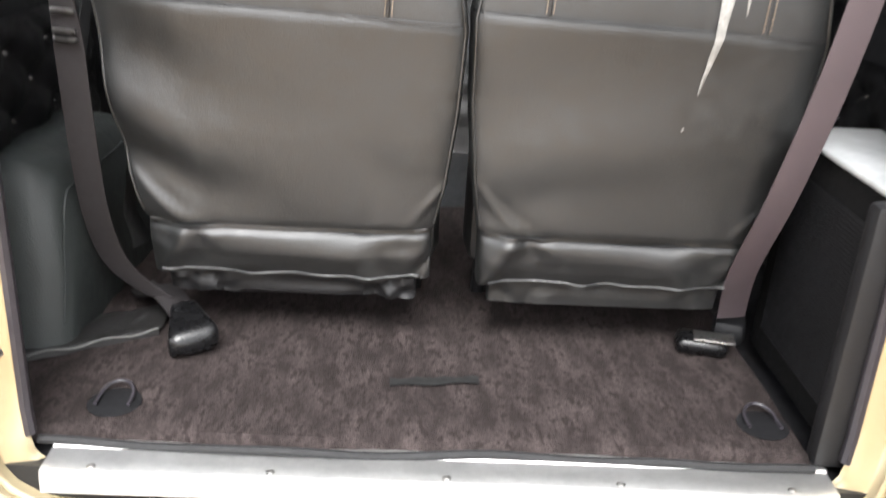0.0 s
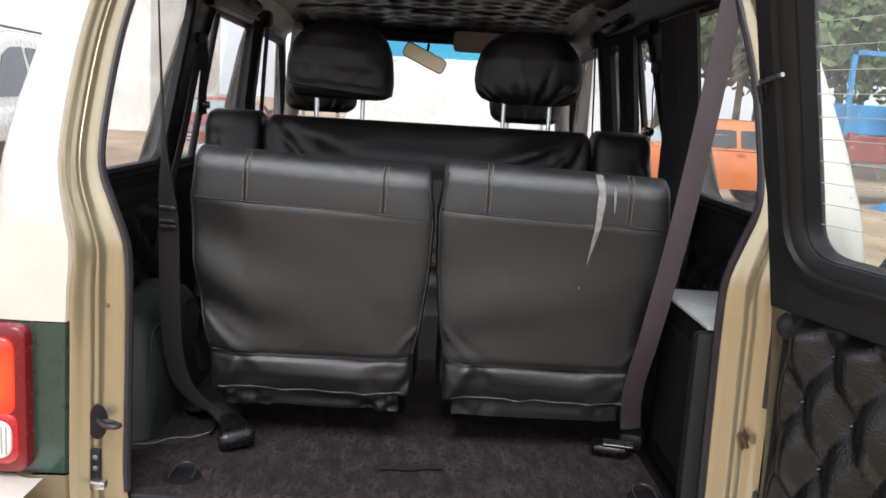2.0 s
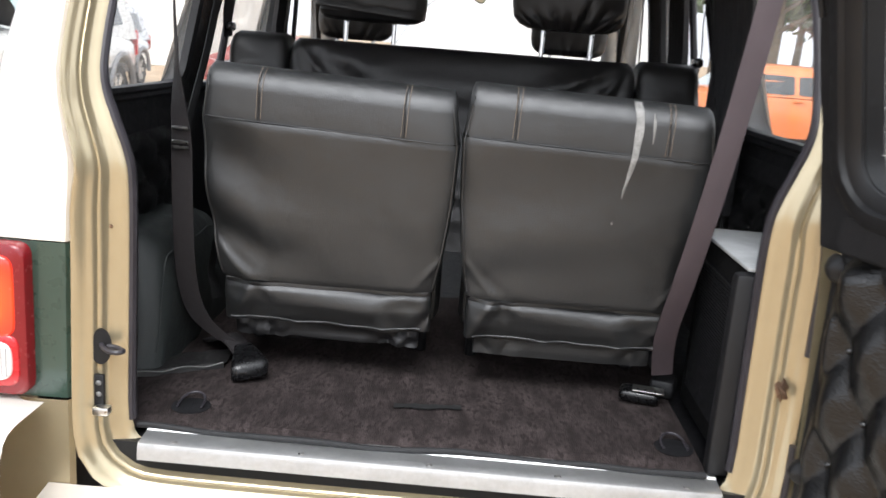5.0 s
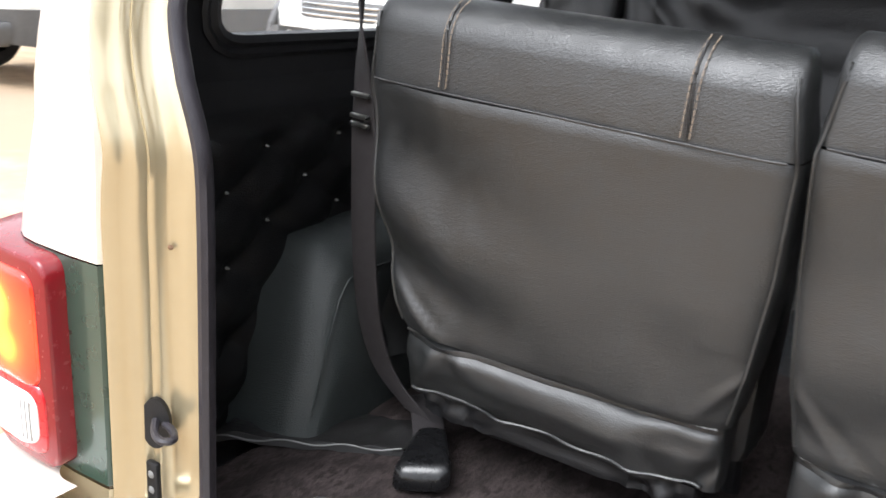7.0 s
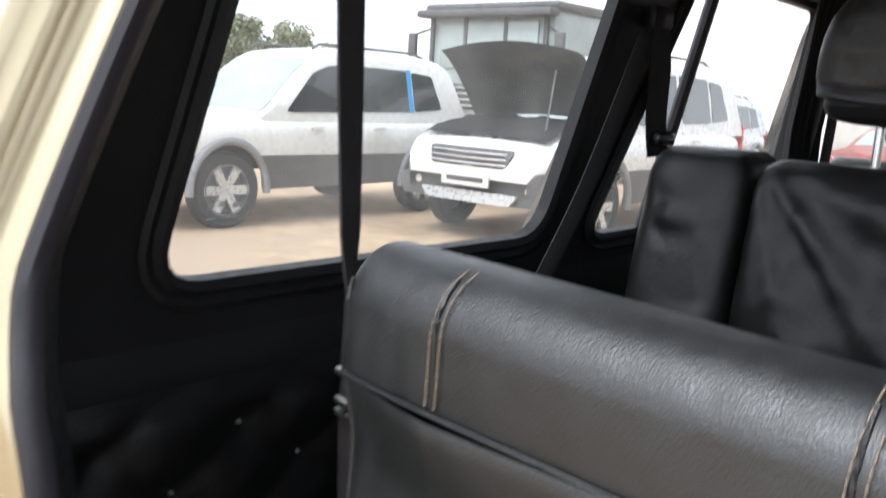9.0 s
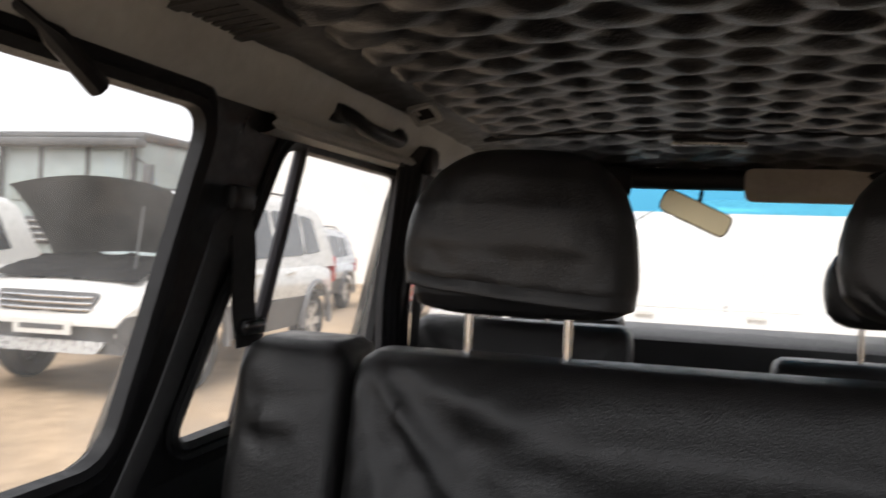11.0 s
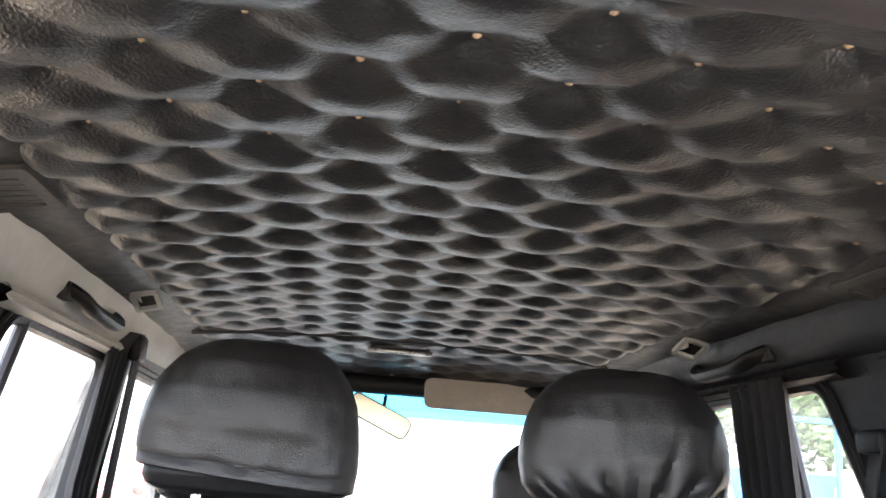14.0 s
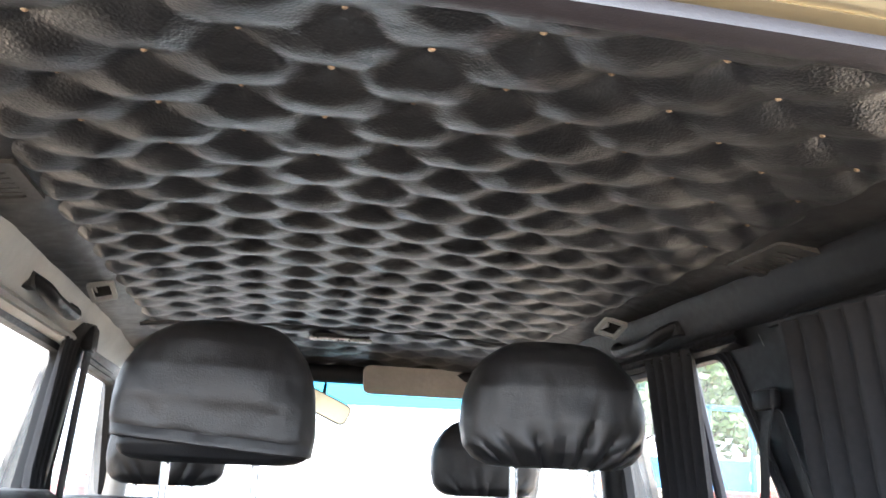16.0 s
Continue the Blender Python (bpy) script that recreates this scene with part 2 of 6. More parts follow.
CLEAR_LENS = material("clear_lamp_lens", (0.78, 0.74, 0.72), 0.2, vary=0.06, scale=20, coat=0.6)
LEAF = material("leaf_green", (0.115, 0.17, 0.06), 0.6, vary=0.45, scale=1.2)
# leaf green lightened to stand for the haze in front of far trees
LEAF_HAZED = material("hazed_leaf_green", (0.22, 0.24, 0.14), 0.6, vary=0.4, scale=0.6)
BARK = material("bark", (0.12, 0.09, 0.06), 0.9, vary=0.3, scale=8, grain=0.8, grain_scale=40)
CONCRETE = material("pale_building_wall", (0.78, 0.76, 0.72), 0.85, vary=0.1, scale=1.0)

# ---- building helpers ----
ORIGIN = {}


def thing(name, base, label="", category="", group="", kind=""):
    ob = new(name)
    ob.empty_display_size = 0.05
    ob.location = base
    ORIGIN[ob] = Vector(base)
    return tagged(ob, label, category, group, kind)


def part(name, shape, mat, parent=None, label="", smooth=True, kind="", crease=40):
    """Links one mesh, given as a bmesh or as (points, faces) in world metres, under a thing or a part."""
    me = bpy.data.meshes.new(name)
    if isinstance(shape, tuple):
        me.from_pydata([tuple(v) for v in shape[0]], [], shape[1])
        bm = bmesh.new()
        bm.from_mesh(me)
    else:
        bm = shape
    bmesh.ops.recalc_face_normals(bm, faces=bm.faces)
    base = ORIGIN.get(parent, Vector())
    bmesh.ops.translate(bm, verts=bm.verts, vec=-base)
    for f in bm.faces:
        f.smooth = smooth
    bm.to_mesh(me)
    bm.free()
    me.materials.append(mat)
    ob = new(name, me)
    ob.parent = parent
    ORIGIN[ob] = base
    if smooth:
        me.set_sharp_from_angle(angle=radians(crease))
    return tagged(ob, label, "", "", kind)


def box(x0, x1, y0, y1, z0, z1, bevel=0.0, turn=None, seg=2):
    bm = bmesh.new()
    bmesh.ops.create_cube(bm, size=1.0)
    bmesh.ops.scale(bm, vec=(x1 - x0, y1 - y0, z1 - z0), verts=bm.verts)
    if bevel:
        bmesh.ops.bevel(bm, geom=bm.edges[:], offset=bevel, segments=seg, profile=0.5, affect="EDGES")
    if turn is not None:
        bmesh.ops.transform(bm, matrix=turn, verts=bm.verts)
    bmesh.ops.translate(bm, verts=bm.verts, vec=((x0 + x1) / 2, (y0 + y1) / 2, (z0 + z1) / 2))
    return bm


def rounded(pts, r, n=5):
    """A closed outline with its corners rounded; pts are 2D, r one radius."""
    out = []
    for i, p in enumerate(pts):
        p, a, b = Vector(p), Vector(pts[i - 1]), Vector(pts[(i + 1) % len(pts)])
        da, db = (a - p), (b - p)
        ra = min(r, da.length * 0.48, db.length * 0.48)
        s, e = p + da.normalized() * ra, p + db.normalized() * ra
        for k in range(n + 1):
            t = k / n
            out.append(tuple((1 - t) ** 2 * s + 2 * t * (1 - t) * p + t * t * e))
    return out


def slab(outline, place, thick):
    """Extrudes a closed 2D outline: place(u, v, w) gives the world point; w runs from 0 to thick."""
    n = len(outline)
    pts = [place(u, v, 0) for u, v in outline] + [place(u, v, thick) for u, v in outline]
    faces = [tuple(range(n)), tuple(range(2 * n - 1, n - 1, -1))]
    faces += [(i, (i + 1) % n, n + (i + 1) % n, n + i) for i in range(n)]
    return pts, faces


def ring(outer, inner, place, thick):
    """A frame between two outlines of equal count, with thickness."""
    n = len(outer)
    pts = [place(u, v, w) for w in (0, thick) for o in (outer, inner) for u, v in o]
    faces = []
    for i in range(n):
        j = (i + 1) % n
        faces += [(i, j, n + j, n + i), (2 * n + i, 3 * n + i, 3 * n + j, 2 * n + j), (i, 2 * n + i, 2 * n + j, j),
                  (n + i, n + j, 3 * n + j, 3 * n + i)]
    return pts, faces


def sheet(rows, closed=False):
    """A surface through rows of points of equal count."""
    m = len(rows[0])
    pts = [p for r in rows for p in r]
    faces = []
    for i in range(len(rows) - 1):
        for j in range(m if closed else m - 1):
            k = (j + 1) % m
            faces.append((i * m + j, i * m + k, (i + 1) * m + k, (i + 1) * m + j))
    return pts, faces


def solid(rows):
    """A tube through closed rings of points, with its ends closed."""
    pts, faces = sheet(rows, True)
    m = len(rows[0])
    return pts, faces + [tuple(range(m)), tuple(range(len(pts) - m, len(pts)))]


def pipe(path, r, sides=10, flat=1.0):
    """A round (or flattened) bar along points."""
    path = [Vector(p) for p in path]
    rows, up = [], Vector((0.123, 0.29, 0.95))
    for i, p in enumerate(path):
        d = (path[min(i + 1, len(path) - 1)] - path[max(i - 1, 0)]).normalized()
        s = d.cross(up).normalized()
        u = s.cross(d)
        rad = r[i] if isinstance(r, (list, tuple)) else r
        rows.append([p + (s * math.cos(a) * rad + u * math.sin(a) * rad * flat) for a in [2 * math.pi * k / sides for k in range(sides)]])
    return solid(rows)


def strap(path, width, side, thick=0.0025):
    """A flat band along points; side is the direction of its width at each point (one vector or a list)."""
    path = [Vector(p) for p in path]
    rows = []
    for i, p in enumerate(path):
        s = Vector(side[i] if isinstance(side, list) else side).normalized() * (width / 2)
        d = (path[min(i + 1, len(path) - 1)] - path[max(i - 1, 0)]).normalized()
        n = d.cross(s).normalized() * thick
        rows.append([p - s, p - s * 0.5 + n * 0.4, p + s * 0.5 + n * 0.4, p + s, p + s + n, p + s * 0.5 + n * 1.4, p - s * 0.5 + n * 1.4, p - s + n])
    return solid(rows)


def bend(pts, n=8):
    """A smooth line (Catmull-Rom) through points."""
    v = [Vector(p) for p in pts]
    out = []
    for i in range(len(v) - 1):
        a, b, c, d = v[max(i - 1, 0)], v[i], v[i + 1], v[min(i + 2, len(v) - 1)]
        for k in range(n):
            t = k / n
            out.append(0.5 * (2 * b + (c - a) * t + (2 * a - 5 * b + 4 * c - d) * t * t + (3 * b - a - 3 * c + d) * t ** 3))
    return out + [v[-1]]


def lerp(table, z):
    """Values that change with z, from rows (z, a, b, ...), eased between rows."""
    if z <= table[0][0]:
        return table[0][1:]
    for lo, hi in zip(table, table[1:]):
        if z <= hi[0]:
            t = (z - lo[0]) / (hi[0] - lo[0])
            return tuple(a + (b - a) * t for a, b in zip(lo[1:], hi[1:]))
    return table[-1][1:]


def merged(*shapes):
    pts, faces = [], []
    for p, f in shapes:
        k = len(pts)
        pts += list(p)
        faces += [tuple(i + k for i in q) for q in f]
    return pts, faces


def wrinkle(p, size, amp, seed=0.0):
    return amp * noise.noise(Vector(p) / size + Vector((seed, seed * 1.7, seed * 0.3)))

# ---- the car's shell ----
GROUND = -0.15


def rear_y(z):
    """Where the plane of the rear opening stands: upright below the waist, raked forward above it."""
    return lerp([(0.0, 1.258), (1.22, 1.262), (1.30, 1.278), (1.77, 1.478), (2.0, 1.58)], z)[0]


def inner_x(z):
    return lerp([(0.6, 0.68), (1.16, 0.68), (1.19, 0.688), (1.25, 0.690), (1.67, 0.640), (1.72, 0.615), (1.80, 0.56)], z)[0]


def outer_x(z):
    return lerp([(0.2, 0.80), (0.55, 0.815), (0.80, 0.818), (1.03, 0.808), (1.12, 0.79), (1.20, 0.772), (1.39, 0.735), (1.60, 0.690), (1.74, 0.645),
                 (1.80, 0.58), (1.83, 0.46)], z)[0]


def corner_x(z):
    """The flank at the rear corners, where the plan draws in."""
    return lerp([(0.2, 0.78), (0.77, 0.795), (1.03, 0.782), (1.12, 0.755), (1.20, 0.728), (1.39, 0.702), (1.60, 0.655), (1.74, 0.615), (1.80, 0.56)], z)[0]


def flank_x(y, z):
    t = min(1.0, max(0.0, (y - rear_y(z) + 0.06) / 0.40))
    t = 1 - (1 - t) ** 2
    return corner_x(z) + (outer_x(z) - corner_x(z)) * t


RIGHT = 0.04
HALF = [(0.0, 0.662), (0.25, 0.662), (0.44, 0.664), (0.485, 0.675), (0.503, 0.71), (0.503, 0.85), (0.501, 1.00), (0.501, 1.12), (0.507, 1.17), (0.526, 1.225),
        (0.547, 1.275), (0.556, 1.33), (0.556, 1.42), (0.550, 1.52), (0.535, 1.61), (0.515, 1.67), (0.475, 1.715), (0.41, 1.74), (0.30, 1.752),
        (0.15, 1.758), (0.0, 1.76)]
HALF = [tuple(p) for p in bend([(x, 0, z) for x, z in HALF], 3)]
OPENING = [(x * 1.03 + 0.016, z) for x, _, z in HALF] + [(-x * 1.03 + 0.016, z) for x, _, z in HALF[-2:0:-1]]


def offset(outline, o):
    out = []
    for i, p in enumerate(outline):
        a, b = Vector(outline[i - 1]), Vector(outline[(i + 1) % len(outline)])
        d = (b - a).normalized()
        out.append((p[0] + d.y * o, p[1] - d.x * o))
    return out


suv = thing("off_road_car", (0, 2.6, GROUND), "champagne and green off-road car with its rear door standing open", "car")

# jamb round the rear opening, stepping outwards and back
steps = [(0.002, -0.002), (0.008, -0.009), (0.020, -0.013), (0.034, -0.017), (0.038, -0.020), (0.040, -0.030), (0.043, -0.036), (0.047, -0.036), (0.049, -0.044),
         (0.052, -0.048), (0.057, -0.050), (0.064, -0.058), (0.071, -0.068), (0.076, -0.070), (0.079, -0.062), (0.080, -0.045)]


def jamb(o):
    """An outline round the opening, o outside it; above the waist the jamb draws in to about half."""
    out = []
    for p, q in zip(OPENING, offset(OPENING, o)):
        k = 1 - 0.48 * min(1, max(0, (p[1] - 1.10) / 0.20))
        out.append((p[0] + (q[0] - p[0]) * k, p[1] + (q[1] - p[1]) * k))
    return out


rows = [[(x, rear_y(z) + dy, z) for x, z in jamb(o)] for o, dy in steps]
part("door_jamb", sheet(rows, True), CREAM, suv, "champagne painted door jamb with rust specks", crease=65)
thick = lambda z: 1 + 1.5 * min(1, max(0, (z - 1.62) / 0.10))
gasket = [[(x, rear_y(z) + dy * (1 if dy > 0 else thick(q[1])), z + max(o, 0) * (thick(q[1]) - 1)) for (x, z), q in zip(offset(OPENING, o), OPENING) if q[1] > 0.69] for o, dy in
          [(0.0, 0.012), (-0.004, 0.006), (-0.005, -0.003), (-0.001, -0.009), (0.005, -0.009), (0.007, -0.003), (0.005, 0.012)]]
part("door_seal", sheet(gasket + gasket[:1]), RUBBER, suv, "dark rubber door seal round the rear opening")

inner = [[(x, rear_y(min(z, 1.8)) + dy, z) for (x, z), q in zip(offset(OPENING, o), OPENING) if q[1] > 0.69] for o, dy in ((0.003, 0.012), (0.05, 0.045), (0.165, 0.075))]
part("pillar_lining", sheet(inner), TRIM, suv, "black lining inside the rear pillars")
for lo, hi in ((0.93, 1.68), (0.64, 0.84)):
    run = sorted([(x, z) for x, z in jamb(0.071) if x > 0.3 and lo < z < hi], key=lambda p: p[1])
    part("outer_seal", pipe([(x, rear_y(z) - 0.078, z) for x, z in run], 0.0075, 8), RUBBER, suv, "thin black seal along the hinge side")

# rear corner skins between jamb and flank, both sides
for sgn, side in ((-1, "left"), (1, "right")):
    up, low = [], []
    edge = [(x, z) for x, z in jamb(0.077) if (x - 0.016) * sgn > 0.35 and 0.70 < z < 1.80]
    edge.sort(key=lambda p: p[1])
    foot = []
    levels = [0.50, 0.60, 0.70, 0.766, 0.770, 0.86, 0.95, 1.034]
    levels += [1.036 + k * 0.045 for k in range(17)]
    for z in levels:
        zz = min(z, edge[-1][1])
        near = min(range(len(edge)), key=lambda i: abs(edge[i][1] - zz))
        lo, hi = edge[max(near - 1, 0)], edge[min(near + 1, len(edge) - 1)]
        t = 0 if hi[1] == lo[1] else min(max((zz - lo[1]) / (hi[1] - lo[1]), 0), 1)
        xe = abs(lo[0] + (hi[0] - lo[0]) * t)
        y, xo = rear_y(z), corner_x(z)
        xe = min(xe, xo - 0.03)
        r = min(0.09, (xo - xe) * 0.55)
        row = [(xe, y - 0.060), (xe + 0.006, y - 0.072), (xe + (xo - r - xe) * 0.5, y - 0.074)]
        for k in range(7):
            a = math.pi / 2 * k / 6
            row.append((xo - r + r * math.sin(a), y - 0.072 + r * 1.1 * (1 - math.cos(a))))
        row += [(flank_x(y + 0.05, z), y + 0.05), (flank_x(y + 0.085, z), y + 0.085)]
        row = [(sgn * a + (RIGHT * min(1, max(0, (a - xe) / 0.1)) if sgn > 0 else 0), b, z) for a, b in row]
        (foot if z < 0.768 else low if z < 1.035 else up).append(row)
    part("rear_corner_upper", sheet(up), PEARL, suv, "pale champagne painted rear corner")
    part("rear_corner_foot", sheet(foot), CREAM, suv, "champagne painted corner below the tail light")
    part("rear_corner_lower", sheet(low), GREEN, suv, "dark green painted lower corner")


def cell(outer, hole, place, rings=4, thick=0.0):
    """A panel round one opening: the hole's outline joined by rings to the outer outline."""
    c = Vector((sum(p[0] for p in hole) / len(hole), sum(p[1] for p in hole) / len(hole)))
    ang = lambda p: math.atan2(p[1] - c.y, p[0] - c.x)

    def meet(poly, a):
        d, best = Vector((math.cos(a), math.sin(a))), None
        for i in range(len(poly)):
            p, q = Vector(poly[i - 1]), Vector(poly[i])
            e = q - p
            det = d.x * -e.y + e.x * d.y
            if abs(det) < 1e-9:
                continue
            w = p - c
            s, t = (w.x * -e.y + e.x * w.y) / det, (d.x * w.y - d.y * w.x) / det
            if s > 0 and -1e-6 <= t <= 1 + 1e-6 and (best is None or s > best):
                best = s
        return c + d * best
    angles = sorted({round(ang(p), 5) for p in list(hole) + list(outer)} | {round(-math.pi + 2 * math.pi * k / 72 + 0.001, 5) for k in range(72)})
    rows = []
    for k in range(rings + 1):
        t = k / rings
        rows.append([place(*(meet(hole, a) * (1 - t) + meet(outer, a) * t)) for a in angles])
    return sheet(rows, True)


# ---- quilting ----


def quilt(u0, u1, v0, v1, pu, pv, du, dv, depth, place, step=0.008, border=0.03, seed=0.0, pull=(0.028, 0.020), puff=0.38, blunt=1.0):
    """A buttoned, padded sheet: round pads sag between buttons on a staggered lattice of pitch pu x pv, drawn to a point at each button."""
    nu, nv = int((u1 - u0) / step) + 1, int((v1 - v0) / step) + 1
    rows = []
    for i in range(nu + 1):
        u = u0 + (u1 - u0) * i / nu
        row = []
        for j in range(nv + 1):
            v = v0 + (v1 - v0) * j / nv
            uu, vv = u + wrinkle((u, v, 0), 0.15, 0.004, seed), v + wrinkle((u, v, 3), 0.15, 0.004, seed)
            a, b = (uu - du) / pu, (vv - dv) / pv
            p, q = a + b, a - b
            dp, dq = p - round(p), q - round(q)
            away = math.hypot(dp, dq)
            drawn = 1 - math.exp(-math.hypot((dp + dq) / 2 * pu / pull[0], (dp - dq) / 2 * pv / pull[1]) ** blunt)
            h = (1 - puff) * drawn + puff * abs(math.sin(math.pi * p) * math.sin(math.pi * q))
            edge = min(u - u0, u1 - u, v - v0, v1 - v)
            f = min(1.0, max(0.0, edge / border))
            amp = depth * (1 + 0.9 * wrinkle((u, v, 7), 0.3, 0.3, seed))
            pucker = 0.0010 * math.sin(22 * math.atan2(dq, dp)) * math.exp(-away * away / 0.03) * min(1, away * 8)
            row.append(place(u, v, f * (amp * h + pucker + wrinkle((u, v, 5), 0.03, 0.0022, seed))))
        rows.append(row)
    return sheet(rows)


def lattice(u0, u1, v0, v1, pu, pv, du, dv):
    for i in range(int((u0 - du) / pu * 2) - 2, int((u1 - du) / pu * 2) + 3):
        for j in range(int((v0 - dv) / pv * 2) - 2, int((v1 - dv) / pv * 2) + 3):
            if (i + j) % 2 == 0:
                u, v = du + pu * i / 2, dv + pv * j / 2
                if u0 < u < u1 and v0 < v < v1:
                    yield u, v


def dome(centre, normal, r, h, n=10):
    c, d = Vector(centre), Vector(normal).normalized()
    s = d.orthogonal().normalized()
    t = d.cross(s)
    rows = [[c + (s * math.cos(a) + t * math.sin(a)) * r * k + d * h * (1 - k * k) for a in [2 * math.pi * i / n for i in range(n)]] for k in (1.0, 0.8, 0.45, 0.05)]
    pts, faces = sheet(rows, True)
    return pts, faces + [tuple(range(3 * n, 4 * n))]


def holed(outer, holes, place, cuts=(), thick=0.0):
    """A panel with openings, from 2D outlines; place(u, v) gives the world point."""
    bm = bmesh.new()
    for loop in (outer, *holes):
        vs = [bm.verts.new((u, v, 0)) for u, v in loop]
        for i, v in enumerate(vs):
            bm.edges.new((vs[i - 1], v))
    bmesh.ops.triangle_fill(bm, use_beauty=True, edges=bm.edges[:])
    for c in cuts:
        bmesh.ops.bisect_plane(bm, geom=bm.verts[:] + bm.edges[:] + bm.faces[:], plane_co=(0, c, 0), plane_no=(0, 1, 0))
    for v in bm.verts:
        v.co = place(v.co.x, v.co.y)
    if thick:
        bmesh.ops.recalc_face_normals(bm, faces=bm.faces)
        bmesh.ops.solidify(bm, geom=bm.faces[:], thickness=thick)
    return bm


QUARTER = rounded([(1.447, 1.248), (2.050, 1.246), (2.168, 1.675), (1.552, 1.678)], 0.05)
REAR_SIDE = rounded([(2.188, 1.235), (2.90, 1.235), (2.93, 1.65), (2.392, 1.655)], 0.035)
FRONT_SIDE = rounded([(3.03, 1.225), (4.02, 1.225), (3.60, 1.64), (3.05, 1.65)], 0.035)


def outer_edge(w):
    """The outer edge of a window's opening: wider than the inner one, above all towards the front."""
    lo, hi = min(p[0] for p in w), max(p[0] for p in w)
    return [(u + 0.075 * max(0.0, (u - lo) / (hi - lo) - 0.5) * 2, v) for u, v in offset(w, 0.030)]


WINDOWS = [("quarter", QUARTER), ("rear side", REAR_SIDE), ("front side", FRONT_SIDE)]
CELLS = [[(1.275, 1.19), (2.10, 1.19), (2.29, 1.77), (1.49, 1.77), (1.40, 1.56), (1.295, 1.31)], [(2.10, 1.19), (2.965, 1.19), (2.985, 1.77), (2.29, 1.77)],
         [(2.965, 1.19), (4.35, 1.19), (4.10, 1.225), (3.70, 1.66), (3.62, 1.77), (2.985, 1.77)]]
SKINS = [[(1.345, 1.19), (2.10, 1.19), (2.29, 1.78), (1.565, 1.78), (1.475, 1.56), (1.372, 1.31)], CELLS[1], CELLS[2]]
for sgn, side in ((-1, "left"), (1, "right")):
    rows = [[(sgn * inner_x(z), 1.275 + 3.1 * k / 40, z) for k in range(41)] for z in (0.68, 0.9, 1.16, 1.175, 1.19)]
    shapes = [sheet(rows)] + [cell(c, w, lambda u, v: Vector((sgn * inner_x(v), u, v))) for c, (_, w) in zip(CELLS, WINDOWS)]
    wall = part("wall_" + side, merged(*shapes), TRIM, None, kind="structure", smooth=True)
    tagged(wall, "black plastic side trim with window openings inside the car", "wall")
    rows = [[(sgn * flank_x(y, z) + (RIGHT if sgn > 0 else 0), y, z) for y in [1.345 + 0.15 * k for k in range(21)]] for z in (0.35, 0.6, 0.8, 1.03, 1.12, 1.19)]
    shapes = [sheet(rows)] + [cell(c, outer_edge(w), lambda u, v: Vector((sgn * flank_x(u, v) + (RIGHT if sgn > 0 else 0), u, v))) for c, (_, w) in zip(SKINS, WINDOWS)]
    part("side_panel", merged(*shapes), PEARL, suv, "pale champagne painted body side")
    for k, (name, w) in enumerate(WINDOWS):
        rev = [[(sgn * (inner_x(v) - 0.004), u, v) for u, v in offset(w, 0.030)], [(sgn * (inner_x(v) - 0.008), u, v) for u, v in offset(w, 0.024)],
               [(sgn * (inner_x(v) - 0.004), u, v) for u, v in offset(w, 0.016)], [(sgn * (inner_x(v) - 0.010), u, v) for u, v in offset(w, 0.010)],
               [(sgn * (inner_x(v) - 0.006), u, v) for u, v in w], [(sgn * (inner_x(v) + 0.012), u, v) for u, v in offset(w, -0.002)],
               [(sgn * (inner_x(v) + 0.016), u, v) for u, v in offset(w, 0.02)], [(sgn * flank_x(u, v) + (RIGHT if sgn > 0 else 0), u, v) for u, v in outer_edge(offset(w, 0.002))]]
        win = part("side_window", sheet(rev, True), TRIM, suv, "black rubber framed " + name + " window")
        n = len(w)
        pane = part("pane", ([(sgn * (inner_x(v) + 0.012), u, v) for u, v in offset(w, 0.001)], [tuple(range(n))]), GLASS, win, "clear side window glass", smooth=False)
        pane.visible_shadow = False
        if k == 1:
            bar = [(2.455, 1.662), (2.355, 1.23)] if sgn < 0 else [(2.53, 1.662), (2.44, 1.23)]
            part("divider_bar", pipe([(sgn * (inner_x(z) + 0.002), y, z) for y, z in bar], 0.011, 8), RUBBER, win, "black bar dividing the window")
        if k == 0 and sgn < 0:
            for dy, dz, ww, hh in ((0.062, 0.070, 0.006, 0.006), (0.075, 0.072, 0.007, 0.005), (0.090, 0.070, 0.006, 0.006), (0.075, 0.058, 0.034, 0.0015)):
                y, z = 1.447 + dy, 1.248 + dz
                part("glass_mark", ([(-(inner_x(z) + 0.010), y - ww / 2, z - hh / 2), (-(inner_x(z) + 0.010), y + ww / 2, z - hh / 2), (-(inner_x(z) + 0.010), y + ww / 2, z + hh / 2), (-(inner_x(z) + 0.010), y - ww / 2, z + hh / 2)], [(0, 1, 2, 3)]), GREY_TRIM, win, "faint maker's mark on the glass", smooth=False)
    # buttoned vinyl below the waist
    pad = quilt(1.30, 2.05, 0.70, 1.150, 0.153, 0.106, 1.607, 1.046, 0.026, lambda u, v, w: (sgn * (inner_x(v) - 0.004 - w), u, v), 0.006, 0.03, 4.0)
    lin = part("side_lining", pad, SIDE_VINYL, wall, "buttoned black vinyl side lining", crease=180)
    for u, v in lattice(1.40, 1.85, 0.90, 1.13, 0.153, 0.106, 1.607, 1.046):
        part("lining_button", dome((sgn * (inner_x(v) - 0.006), u, v), (-sgn, 0, 0), 0.0030, 0.007), GREY_DULL, lin)

